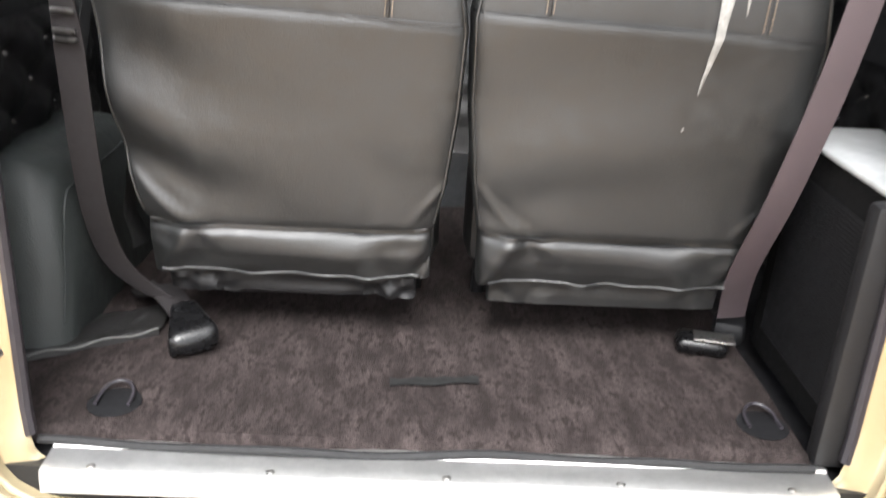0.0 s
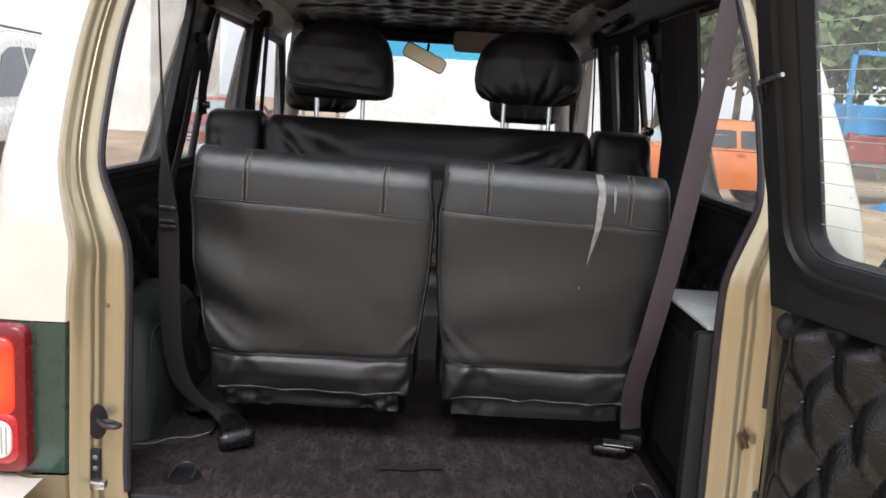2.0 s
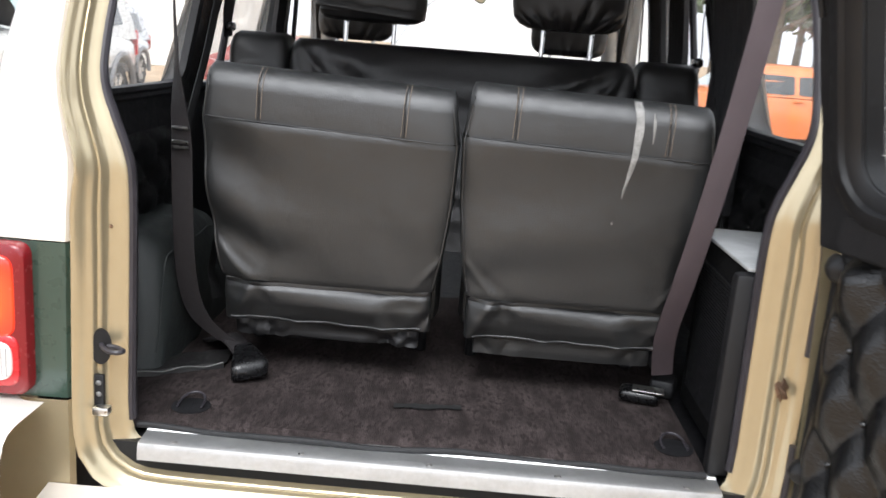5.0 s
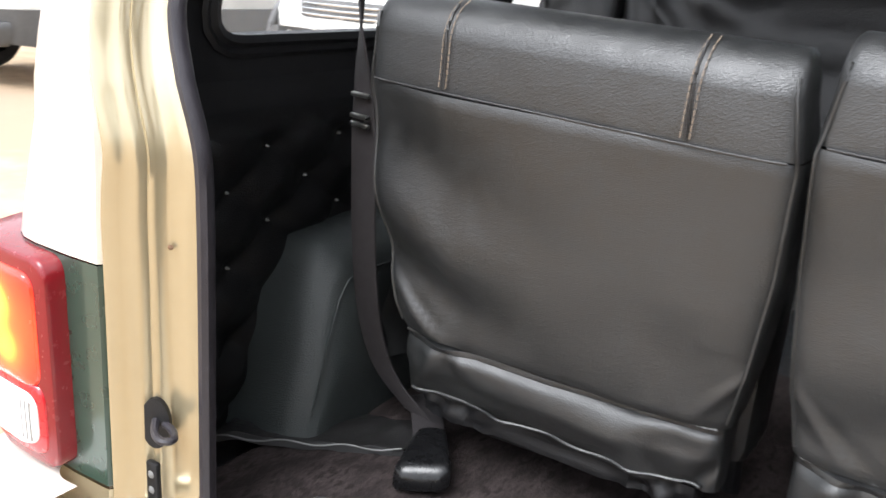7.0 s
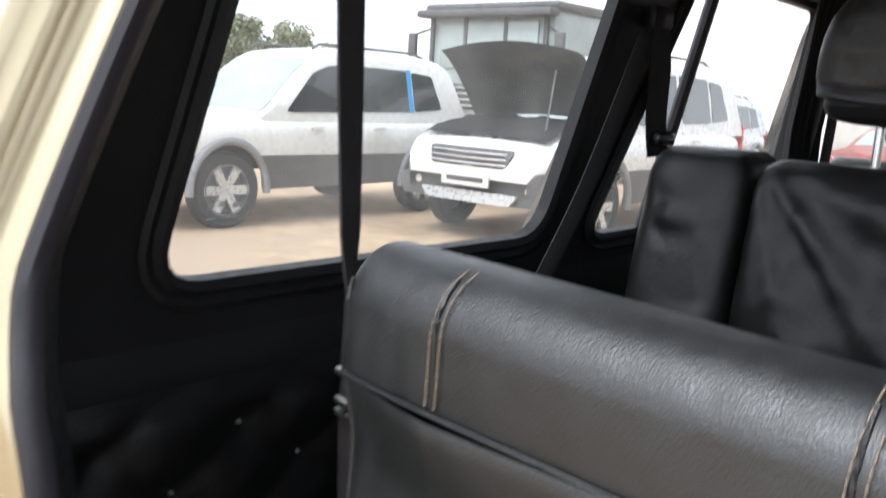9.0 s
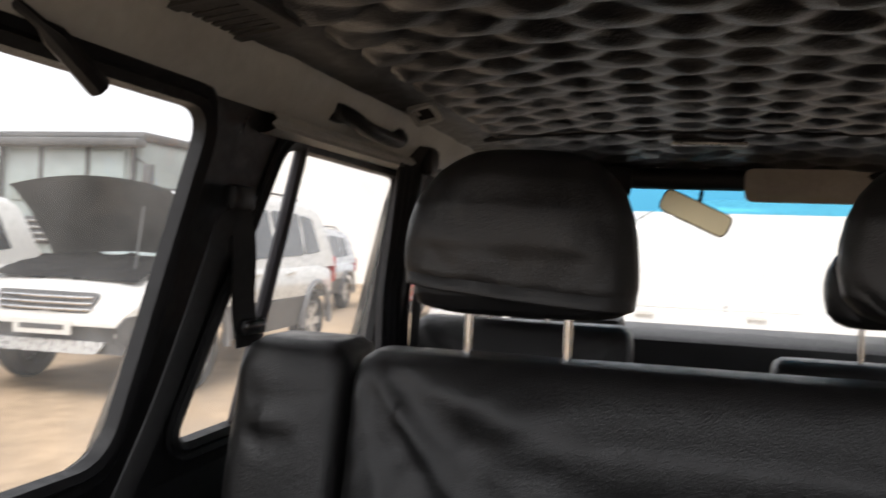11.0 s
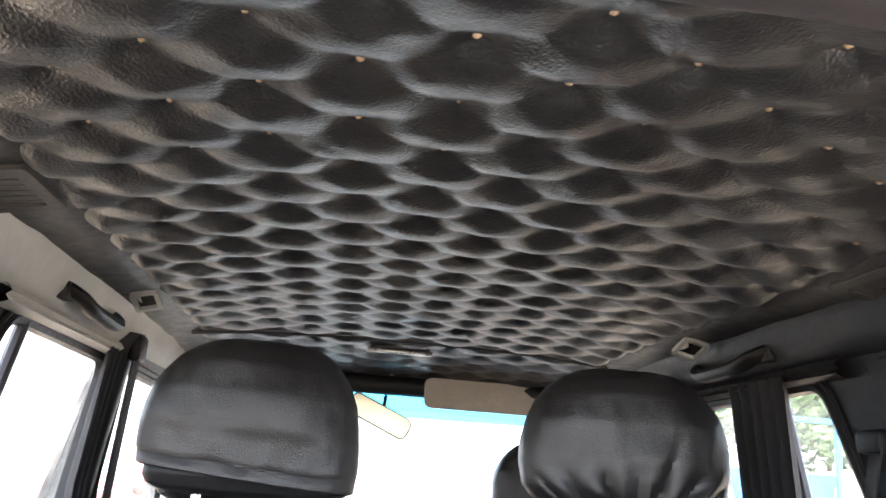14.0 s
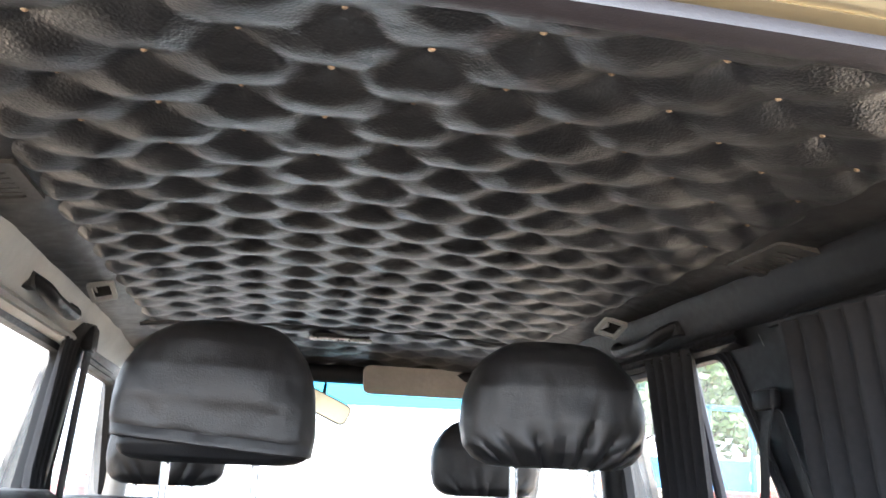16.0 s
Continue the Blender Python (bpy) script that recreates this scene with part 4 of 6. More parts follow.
# ---- front seats, dashboard, mirror, visors ----
for cx, s in ((-0.40, 8.0), (0.385, 9.0)):
    seat = thing("bucket_seat", (cx, 3.1, 0.70), "black vinyl covered front seat with headrest", "seat", "front seats")
    part("backrest", bench_back(cx - 0.25, cx + 0.25, 0.80, 1.345 if cx < 0 else 1.30, 3.02, 3.16, s, 0.010), VINYL_SOFT, seat, "black vinyl backrest cover")
    head = part("headrest", pillow(cx - 0.01, 3.14, 1.375, 1.565, 0.28, 0.12, s, 0.01), VINYL_SOFT, seat, "black vinyl headrest cover")
    for dx in (-0.066, 0.066):
        part("headrest_post", pipe([(cx - 0.01 + dx, 3.14, 1.29), (cx - 0.01 + dx, 3.145, 1.40)], 0.0065, 10), CHROME, head, "chrome headrest post")

dash = thing("dashboard", (0, 3.95, 0.9), "black dashboard below the windscreen", "dashboard")
part("top_pad", box(-0.66, 0.66, 3.80, 4.35, 1.05, 1.262, 0.03), TRIM, dash, "black padded dashboard top")
part("binnacle", box(-0.56, -0.22, 3.75, 3.95, 1.16, 1.315, 0.025), TRIM, dash, "instrument binnacle")

wheel_at, rim_tilt = Vector((-0.385, 3.56, 1.13)), Matrix.Rotation(radians(-62), 3, "X")
steer = thing("steering_wheel", tuple(wheel_at), "black steering wheel behind the driver's seat", "steering wheel")
part("rim", pipe([wheel_at + rim_tilt @ Vector((0.19 * math.cos(2 * math.pi * k / 40), 0.19 * math.sin(2 * math.pi * k / 40), 0)) for k in range(41)], 0.014, 10), GLOSS, steer)
part("hub", slab(rounded([(-0.07, -0.06), (0.07, -0.06), (0.06, 0.06), (-0.06, 0.06)], 0.03), lambda u, v, w: wheel_at + rim_tilt @ Vector((u, v, w - 0.02)), 0.05), TRIM, steer)
for a in (0.1, math.pi - 0.1, -math.pi / 2):
    part("spoke", pipe([wheel_at + rim_tilt @ Vector((r * math.cos(a), r * math.sin(a), 0)) for r in (0.05, 0.12, 0.185)], 0.013, 8, 0.6), TRIM, steer)
part("column", pipe([wheel_at + rim_tilt @ Vector((0, 0, 0)), wheel_at + Vector((0, 0.30, -0.02))], 0.035, 10), TRIM, steer)


def screen(u, v, w=0.0):
    """A place on the raked windscreen: u across from -1 to 1, v up from 0 to 1."""
    return Vector((u * (0.68 - 0.12 * v), 4.15 - 0.45 * v - 0.10 * u * u + w, 1.22 + 0.485 * v))


ws = thing("windscreen", (0, 3.9, 1.25), "clear windscreen with a blue sun band along the top", "windscreen")
grid = lambda v0, v1, n=16: sheet([[screen(-1 + 2 * i / n, v) for i in range(n + 1)] for v in (v0, (v0 + v1) / 2, v1)])
part("pane", grid(0.0, 0.845), GLASS, ws, "clear glass").visible_shadow = False
part("sun_band", grid(0.845, 1.0), GLASS_BLUE, ws, "blue tinted band").visible_shadow = False
for u in (-1, 1):
    part("pillar_trim", pipe([screen(u, v) for v in (-0.1, 0.2, 0.5, 0.8, 1.05)], 0.04, 10), GREY_TRIM, ws, "grey windscreen pillar trim")
part("header_trim", pipe([screen(-1 + k / 8, 1.03, 0.0) for k in range(17)], 0.03, 10), TRIM, ws, "dark trim over the windscreen")

for u0, u1 in ((-0.55, -0.05), (0.02, 0.55)):
    part("wiper", pipe([screen(u0, 0.015, 0.02), screen((u0 + u1) / 2, 0.055, 0.02), screen(u1, 0.04, 0.02)], 0.007, 6), TRIM, ws, "black wiper arm")
mirror = thing("rear_view_mirror", (-0.06, 3.70, 1.66), "ivory backed rear-view mirror hanging askew", "mirror")
cm, tm = Vector((-0.027, 3.70, 1.627)), Matrix.Rotation(radians(24), 4, "Y")
out = rounded([(-0.097, -0.030), (0.097, -0.030), (0.097, 0.030), (-0.097, 0.030)], 0.02)
put = lambda u, v, w: cm + tm @ Vector((u, w, v))
part("housing", slab(offset(out, 0.004), lambda u, v, w: put(u, v, w + 0.004), 0.02), TRIM, mirror)
part("face", slab(out, put, 0.006), MIRROR, mirror, "pale reflecting mirror face")
part("stem", pipe([cm + Vector((0.01, 0.01, 0.02)), cm + Vector((0.015, 0.04, 0.06)), cm + Vector((0.02, 0.05, 0.10))], 0.006, 8), TRIM, mirror)

for x0, x1, lab in ((0.095, 0.535, "tan fabric sun visor folded up"), (-0.58, -0.20, "dark fabric sun visor folded up")):
    vis = thing("sun_visor", ((x0 + x1) / 2, 3.62, 1.70), lab, "sun visor", "sun visors")
    ol = rounded([(x0, 0.0), (x1, 0.0), (x1, 0.095), (x0, 0.095)], 0.025)
    part("pad", slab(ol, lambda u, v, w: Vector((u, 3.60 + 0.03 * v / 0.1 - w, 1.655 + v * 0.95)), 0.016), TAN if x0 > 0 else TRIM, vis)
    part("rod", pipe([(x0 + 0.01, 3.66, 1.757), (x1 - 0.01, 3.66, 1.757)], 0.005, 8), TRIM, vis)

lamp = thing("roof_lamp", (-0.005, 3.29, 1.79), "slim chrome trimmed roof lamp", "lamp")
part("bar", box(-0.090, 0.080, 3.268, 3.290, 1.765, 1.775, 0.004), STEEL, lamp, "thin chrome trim")
part("base", box(-0.082, 0.072, 3.266, 3.325, 1.774, 1.800, 0.004), TRIM, lamp, "black lamp base")

# ---- rear door, standing open on its hinges ----
door = thing("rear_door", (0.60, 1.08, 0.70), "open rear door with a buttoned black vinyl lining and a wet window", "door")
HINGE, OPEN = Vector((0.590, 1.125, 0)), radians(16)


def leaf(s, z, d=0.0):
    """A place on the open door: s metres from the hinge, z its height, d metres proud of the inner face."""
    d = d + (rear_y(z) - 1.262) * 0.8
    return Vector((HINGE.x + s * math.sin(OPEN) - d * math.cos(OPEN), HINGE.y - s * math.cos(OPEN) - d * math.sin(OPEN), z))


WIN = rounded([(0.036, 1.236), (1.0, 1.236), (0.95, 1.70), (0.108, 1.70)], 0.075, 7)
RIM = [(-0.024, 1.14), (1.08, 1.14), (1.10, 1.22), (1.04, 1.77), (0.030, 1.77), (0.012, 1.65), (-0.004, 1.55), (-0.021, 1.46), (-0.037, 1.37), (-0.045, 1.29), (-0.043, 1.22)]
part("inner_frame", cell(RIM, WIN, lambda u, v: leaf(u, v, 0.012), 5), TRIM, door, "black plastic window surround")
rev = [[leaf(u, v, d) for u, v in offset(WIN, o)] for o, d in ((0.052, 0.012), (0.050, 0.030), (0.044, 0.034), (0.028, 0.034), (0.024, 0.026), (0.010, 0.024), (0.002, 0.018), (0.0, 0.0), (-0.004, -0.02))]
part("window_rubber", sheet(rev, True), TRIM, door, "black rubber window seal")
pane = part("pane", ([leaf(u, v, -0.015) for u, v in offset(WIN, 0.004)], [tuple(range(len(WIN)))]), WET_GLASS, door, "rain-spotted heated glass", smooth=False)
pane.visible_shadow = False
part("outer_skin", cell([(0.0, 0.60), (1.08, 0.60)] + RIM[2:] + [(-0.024, 1.14), (-0.014, 1.06)], offset(WIN, 0.048), lambda u, v: leaf(u, v, -0.042), 6), PEARL, door)
edge = [leaf(-0.004 + lerp([(0.86, 0.0), (1.06, -0.014), (1.15, -0.026), (1.23, -0.043), (1.29, -0.045), (1.37, -0.037), (1.46, -0.021), (1.55, -0.004), (1.65, 0.012), (1.77, 0.03)], z)[0], z, d) for z in (0.60, 0.86, 1.06, 1.15, 1.23, 1.29, 1.46, 1.76) for d in (-0.06, 0.004)]
part("hinge_edge", ([*edge], [(2 * i, 2 * i + 1, 2 * i + 3, 2 * i + 2) for i in range(7)]), CREAM, door, "champagne painted door edge")
part("backing", slab([(0.0, 0.62), (1.08, 0.62), (1.08, 1.125), (0.0, 1.125)], lambda u, v, w: leaf(u, v, -0.02 + w), 0.02), TRIM, door, smooth=False)
DX, DZ, DU, DV = 0.103, 0.176, 0.122, 1.097
pad = quilt(0.012, 1.06, 0.62, 1.146, DX, DZ, DU, DV, 0.042, lambda u, v, w: leaf(u, v, 0.002 + w), 0.005, 0.03, 2.0, (0.030, 0.046), 0.45, 1.25)
panel = part("buttoned_lining", pad, VINYL_GRAINED, door, "buttoned black vinyl door lining", crease=180)
for u, v in lattice(0.03, 0.62, 0.66, 1.12, DX, DZ, DU, DV):
    part("button", dome(leaf(u, v, 0.008), leaf(u, v, 1) - leaf(u, v, 0), 0.005, 0.006), GLOSS, panel)
part("waist_pad", holed(rounded([(0.03, 1.148), (1.06, 1.148), (1.06, 1.196), (0.03, 1.196)], 0.02), [], lambda u, v: leaf(u, v, 0.03), (), 0.03), TRIM, door, "smooth black vinyl strip under the window")

# ---- tail light, bumper, striker ----
for sgn in (-1, 1):
    tail = thing("tail_light", (sgn * 0.72, 1.17, 0.77), "red, amber and clear tail light, lit" if sgn < 0 else "red, amber and clear tail light", "tail light", "tail lights")

    def tl(u, v, w=0.0):
        """On the corner: u from 0 at the inner edge outwards (1 is 195 mm), wrapping round onto the flank; w is its lift."""
        x, y, turn = lerp([(0.0, 0.636, 1.178, 0.0), (0.05, 0.686, 1.178, 0.0), (0.10, 0.735, 1.181, 0.15), (0.13, 0.764, 1.190, 0.45), (0.152, 0.783, 1.205, 0.85),
                           (0.170, 0.793, 1.222, 1.2), (0.195, 0.800, 1.248, 1.45), (0.27, 0.804, 1.322, 1.55)], u * 0.195)
        return Vector((sgn * (x + w * math.sin(turn)), y - w * math.cos(turn), v))

    def lens(outline, w0, w1, crown=0.003):
        """A moulded lens on the corner with softly rounded edges; the outline is in metres across and height."""
        raw, o = rounded(outline, 0.024, 6), []
        for i, p in enumerate(raw):
            q = raw[(i + 1) % len(raw)]
            cuts = max(1, int(math.dist(p, q) / 0.008))
            o += [(p[0] + (q[0] - p[0]) * k / cuts, p[1] + (q[1] - p[1]) * k / cuts) for k in range(cuts)]
        cs, cv = sum(p[0] for p in o) / len(o), sum(p[1] for p in o) / len(o)
        rows = []
        for k, w in ((1.0, w0), (1.0, w1 - 0.006), (0.985, w1 - 0.002), (0.95, w1), (0.75, w1 + crown * 0.4), (0.5, w1 + crown * 0.7), (0.25, w1 + crown), (0.03, w1 + crown)):
            rows.append([tl((cs + (s - cs) * k) / 0.195, cv + (v - cv) * k, w) for s, v in o])
        pts, faces = sheet(rows, True)
        return pts, faces + [tuple(range(len(pts) - len(o), len(pts)))]
    part("housing", lens([(0.0, 0.778), (0.260, 0.778), (0.260, 1.032), (0.0, 1.032)], -0.03, 0.016), DARK_RED, tail, "dark red moulded rim")
    part("signal_lens", lens([(0.018, 0.878), (0.252, 0.878), (0.252, 1.014), (0.018, 1.014)], 0.0, 0.022), LIT_LENS if sgn < 0 else RED_LENS, tail, "red and amber signal lens")
    part("lower_rim", lens([(0.012, 0.794), (0.252, 0.794), (0.252, 0.884), (0.012, 0.884)], 0.0, 0.0205), RED_LENS, tail, "bright red inner rim")
    clear = part("reverse_lens", lens([(0.022, 0.806), (0.250, 0.806), (0.250, 0.872), (0.022, 0.872)], 0.0, 0.026), CLEAR_LENS, tail, "ribbed clear reversing lens")
    for k in range(9):
        s = 0.030 + 0.0075 * k
        part("lens_rib", pipe([tl(s / 0.195, 0.815, 0.0265), tl(s / 0.195, 0.863, 0.0265)], 0.0013, 5), GREY_PALE, clear)
    for s, v in ((0.105, 0.935),):
        part("lens_screw", dome(tl(s / 0.195, v, 0.024), (0, -1, 0), 0.006, 0.003, 12), RED_LENS, tail, "sunken lens screw")

bumper = thing("rear_bumper", (0, 1.05, 0.55), "beige plastic rear bumper", "bumper")
for sgn in (-1, 1):
    rows = []
    for k in range(26):
        t = k / 25
        a = t * math.pi / 2
        x = 0.615 + 0.215 * math.sin(a)
        y = 1.03 + 0.30 * (1 - math.cos(a)) ** 1.3
        n = Vector((math.sin(a), -math.cos(a)))
        rows.append([(sgn * (x + n.x * o), y + n.y * o, z) for o, z in
                     ((-0.14, 0.768), (-0.05, 0.768), (-0.025, 0.764), (-0.010, 0.752), (0.0, 0.730), (0.004, 0.70), (0.004, 0.62), (-0.01, 0.54), (-0.05, 0.49))])
    part("end_cap", sheet(rows), PEARL, bumper, "beige bumper end cap")
rows = [[(x, y, z) for y, z in ((1.185, 0.615), (1.15, 0.610), (1.07, 0.606), (1.04, 0.598), (1.03, 0.55), (1.05, 0.49))] for x in [-0.62 + 1.24 * k / 20 for k in range(21)]]
part("step", sheet(rows), PEARL, bumper, "pale bumper step below the opening")

striker = thing("door_striker", (-0.54, 1.18, 0.85), "dark steel door striker bolted to the jamb", "striker")
sc, sn, sw = Vector((-0.544, 1.226, 0.852)), Vector((0.45, -0.89, 0)), Vector((0.89, 0.45, 0))
el = [(0.017 * math.cos(a), 0.031 * math.sin(a)) for a in [2 * math.pi * k / 24 for k in range(24)]]
part("plate", slab(el, lambda u, v, w: sc + sw * u + sn * w + Vector((0, 0, v)), 0.006), TRIM, striker, "oval black plate")
part("loop", pipe(bend([sc + sn * 0.004 + Vector((0, 0, 0.004)), sc + sn * 0.022 + sw * 0.006, sc + sn * 0.038 + sw * 0.020, sc + sn * 0.034 + sw * 0.032, sc + sn * 0.016 + sw * 0.024, sc + sn * 0.004 + sw * 0.010], 4), 0.0045, 8), RUBBER, striker, "greasy dark steel loop")
part("stray_screw", dome((-0.530, 1.240, 1.055), sn, 0.0032, 0.002), RUST, suv, "rusty screw in the jamb")
latch = thing("wedge_bracket", (-0.54, 1.18, 0.78), "small steel wedge bracket bolted to the jamb", "bracket")
part("plate", box(-0.553, -0.535, 1.214, 1.222, 0.735, 0.805, 0.003), TRIM, latch)
part("wedge", box(-0.550, -0.522, 1.198, 1.218, 0.737, 0.752, 0.004), STEEL, latch)
for z in (0.79, 0.77):
    part("bolt", dome((-0.544, 1.214, z), (0, -1, 0), 0.005, 0.003), GREY_DULL, latch)

# ---- wheel arch, speaker box, belts, floor rings ----
arch = thing("wheel_arch_cover", (-0.58, 1.55, 0.70), "grey-green vinyl wheel arch cover", "wheel arch")
rows = []
for k in range(41):
    t = k / 40
    zt = lerp([(0.0, 0.704), (0.015, 0.735), (0.05, 0.80), (0.10, 0.875), (0.155, 0.940), (0.20, 0.965), (0.3, 0.972), (0.7, 0.975), (0.86, 0.95), (0.95, 0.86), (1.0, 0.705)], t)[0]
    y = 1.448 + 0.56 * t
    row = []
    for j in range(19):
        s = j / 18
        a = s * math.pi / 2
        bulge = 0.012 * math.sin(math.pi * s) * math.sin(math.pi * t)
        z = 0.70 + (zt - 0.70) * math.sin(a) ** 0.55
        row.append((-0.685 + (0.150 + bulge) * math.cos(a) ** 0.28 - 0.03 * max(0, (z - 0.80)) / 0.22, y + 0.05 * (1 - s) * (1 if t < 0.5 else 0) * (1 - t * 2), z + wrinkle((y, s * 0.5, 1), 0.09, 0.007) + 0.006 * math.sin(9 * s + 14 * t) * max(0.0, 1 - (z - 0.70) / 0.12)))
    rows.append(row)
part("cover", sheet(rows), SLATE, arch, "loose grey-green vinyl")
part("seam", pipe([Vector(r[9]) + Vector((0.003, 0, 0.001)) for r in rows[1:40]], 0.0020, 6), SLATE, arch, "stitched seam")

spk = thing("speaker_box", (0.59, 1.45, 0.70), "black box with a ribbed mesh side and a grey top", "speaker box")
part("cabinet", box(0.528, 0.660, 1.275, 1.60, 0.70, 1.058, 0.008), BOX_CLOTH, spk, "black cabinet")
part("top_plate", box(0.520, 0.668, 1.278, 1.61, 1.0585, 1.066, 0.003), TOP_GREY, spk, "dusty grey top plate")
part("front_post", box(0.500, 0.560, 1.268, 1.30, 0.69, 1.056, 0.010), TRIM, spk, "black upright post")
for k in range(42):
    z = 0.75 + 0.26 * k / 41
    part("rib", pipe([(0.527, 1.325, z), (0.523, 1.33, z), (0.523, 1.55, z + 0.004), (0.527, 1.56, z)], 0.0021, 5), TRIM, spk)

lbelt = thing("seat_belt", (-0.51, 1.46, 0.72), "dark seat belt hanging at the side window with a buckle, darkened as in shade", "seat belt", "seat belts")
path = bend([(-0.540, 1.540, 1.74), (-0.535, 1.540, 1.55), (-0.528, 1.541, 1.38), (-0.521, 1.542, 1.23), (-0.516, 1.543, 1.17), (-0.514, 1.550, 1.00), (-0.510, 1.565, 0.88), (-0.490, 1.580, 0.80), (-0.44, 1.585, 0.752), (-0.405, 1.578, 0.742)], 5)
twist = []
for p in path:
    a = radians(lerp([(0.7, 8), (1.15, 8), (1.22, 30), (1.30, 62), (1.45, 70), (1.74, 78)], p.z)[0])
    twist.append((math.cos(a), -math.sin(a), 0.0))
# whole left belt takes the colour of its shaded lower part
part("webbing", strap(path, 0.044, twist), BELT_SHADED, lbelt)
for z in (1.190, 1.163, 1.152):
    part("buckle", box(-0.534, -0.498, 1.530, 1.537, z - 0.003, z + 0.003, 0.002, Matrix.Rotation(radians(-14), 4, "Z")), STEEL, lbelt, "steel belt slider")
tg = thing("belt_buckle", (-0.365, 1.50, 0.70), "glossy black belt buckle lying on the carpet", "buckle")
rows = []
for k in range(13):
    t = k / 12
    c = Vector((-0.392, 1.560, 0.744)).lerp(Vector((-0.352, 1.475, 0.722)), t)
    hw, hh = lerp([(0.0, 0.010, 0.006), (0.08, 0.019, 0.011), (0.5, 0.029, 0.016), (0.88, 0.038, 0.019), (0.96, 0.035, 0.017), (1.0, 0.026, 0.010)], t)
    rows.append([c + Vector((0.90, 0.43, 0.10)) * hw * math.copysign(abs(math.cos(a)) ** 0.4, math.cos(a)) + Vector((0, 0.1, 0.99)) * hh * math.copysign(abs(math.sin(a)) ** 0.4, math.sin(a)) for a in [2 * math.pi * j / 24 for j in range(24)]])
part("casing", solid(rows), BUCKLE, tg, "glossy black tapered casing")
part("stalk", strap(bend([(-0.39, 1.55, 0.742), (-0.43, 1.60, 0.75), (-0.47, 1.64, 0.73), (-0.50, 1.70, 0.71)], 5), 0.045, (0.6, 0.75, 0.1), 0.004), BELT_SHADED, tg)
bag = thing("folded_strap", (-0.55, 1.45, 0.70), "black vinyl strap with pale hem folded along the floor edge", "strap")
rows = []
for k in range(30):
    t = k / 29
    x, y = -0.655 + 0.230 * t, 1.402 + 0.138 * t
    rows.append([(x + dx * 0.4, y + dy, 0.703 + dz + 0.5 * wrinkle((x, y + dy, 0), 0.04, 0.02)) for dx, dy, dz in ((0, 0, 0.0), (0, 0.002, 0.012), (0, 0.02, 0.014 * (1 - t * 0.5)), (0, 0.05, 0.014 * (1 - t * 0.6)), (0, 0.09, 0.010), (0, 0.15 - 0.04 * t, 0.0))])
part("fold", sheet(rows), VINYL_SOFT, bag)
part("hem", pipe([(-0.655 + 0.230 * k / 20, 1.400 + 0.138 * k / 20, 0.712 + 0.003 * math.sin(k)) for k in range(21)], 0.0014, 6), GREY_DULL, bag, "dull grey piped hem")
rbelt = thing("seat_belt", (0.55, 1.5, 0.72), "plum-brown seat belt slung from pillar to floor", "seat belt", "seat belts")
path = bend([(0.556, 1.43, 1.73), (0.540, 1.420, 1.58), (0.515, 1.415, 1.38), (0.488, 1.418, 1.18), (0.468, 1.455, 1.00), (0.462, 1.52, 0.86), (0.478, 1.57, 0.76)], 6)
part("webbing", strap(path, 0.043, (0.97, -0.15, 0.2)), BELT, rbelt)
part("anchor", box(0.468, 0.520, 1.575, 1.64, 0.70, 0.742, 0.012, Matrix.Rotation(radians(-20), 4, "Z")), TRIM, rbelt, "black belt anchor")
spare_buckle = thing("belt_buckle", (0.435, 1.56, 0.70), "black belt buckle with a dull steel tongue on the carpet", "buckle")
part("casing", box(0.395, 0.475, 1.535, 1.585, 0.702, 0.728, 0.010, Matrix.Rotation(radians(-12), 4, "Z"), 3), BUCKLE, spare_buckle, "glossy black casing")
part("tongue", box(0.418, 0.482, 1.532, 1.566, 0.7285, 0.7325, 0.0015, Matrix.Rotation(radians(-12), 4, "Z")), STEEL, spare_buckle, "dull steel tongue")

for x, y, lab in ((-0.430, 1.348, "steel tie-down ring in a worn carpet hole"), (0.462, 1.350, "steel tie-down ring in a worn carpet hole")):
    tie = thing("tie_down_ring", (x, y, 0.70), lab, "tie-down ring", "tie-down rings")
    arcs = [(x - 0.022 * math.cos(a), y + 0.008 + 0.030 * math.sin(a), 0.7065 + 0.006 * math.sin(a)) for a in [math.pi * k / 12 for k in range(13)]]
    part("loop", pipe([(x - 0.022, y - 0.012, 0.7055)] + arcs + [(x + 0.022, y - 0.012, 0.7055)], 0.0026, 8), RUBBER, tie, "dull dark steel loop")
    part("cup", dome((x, y, 0.7015), (0, 0, 1), 0.036, 0.001, 16), TRIM, tie, "dark recess")
slot = thing("floor_slot", (0.01, 1.415, 0.70), "dark slot cut in the carpet", "slot")
part("gap", slab([(-0.06 + 0.13 * k / 10, 1.412 + 0.014 * k / 10 + 0.003 * math.sin(k)) for k in range(11)] + [(0.07 - 0.13 * k / 10, 1.432 + 0.014 * (10 - k) / 10 + 0.003 * math.sin(k * 2)) for k in range(11)],
                 lambda u, v, w: Vector((u, v, 0.7055 + wrinkle((u, (v - 1.268) / 0.92 * 45 / 20, 0), 0.14, 0.006) - 0.002 + w)), 0.0015), VOID, slot, "dark slot")

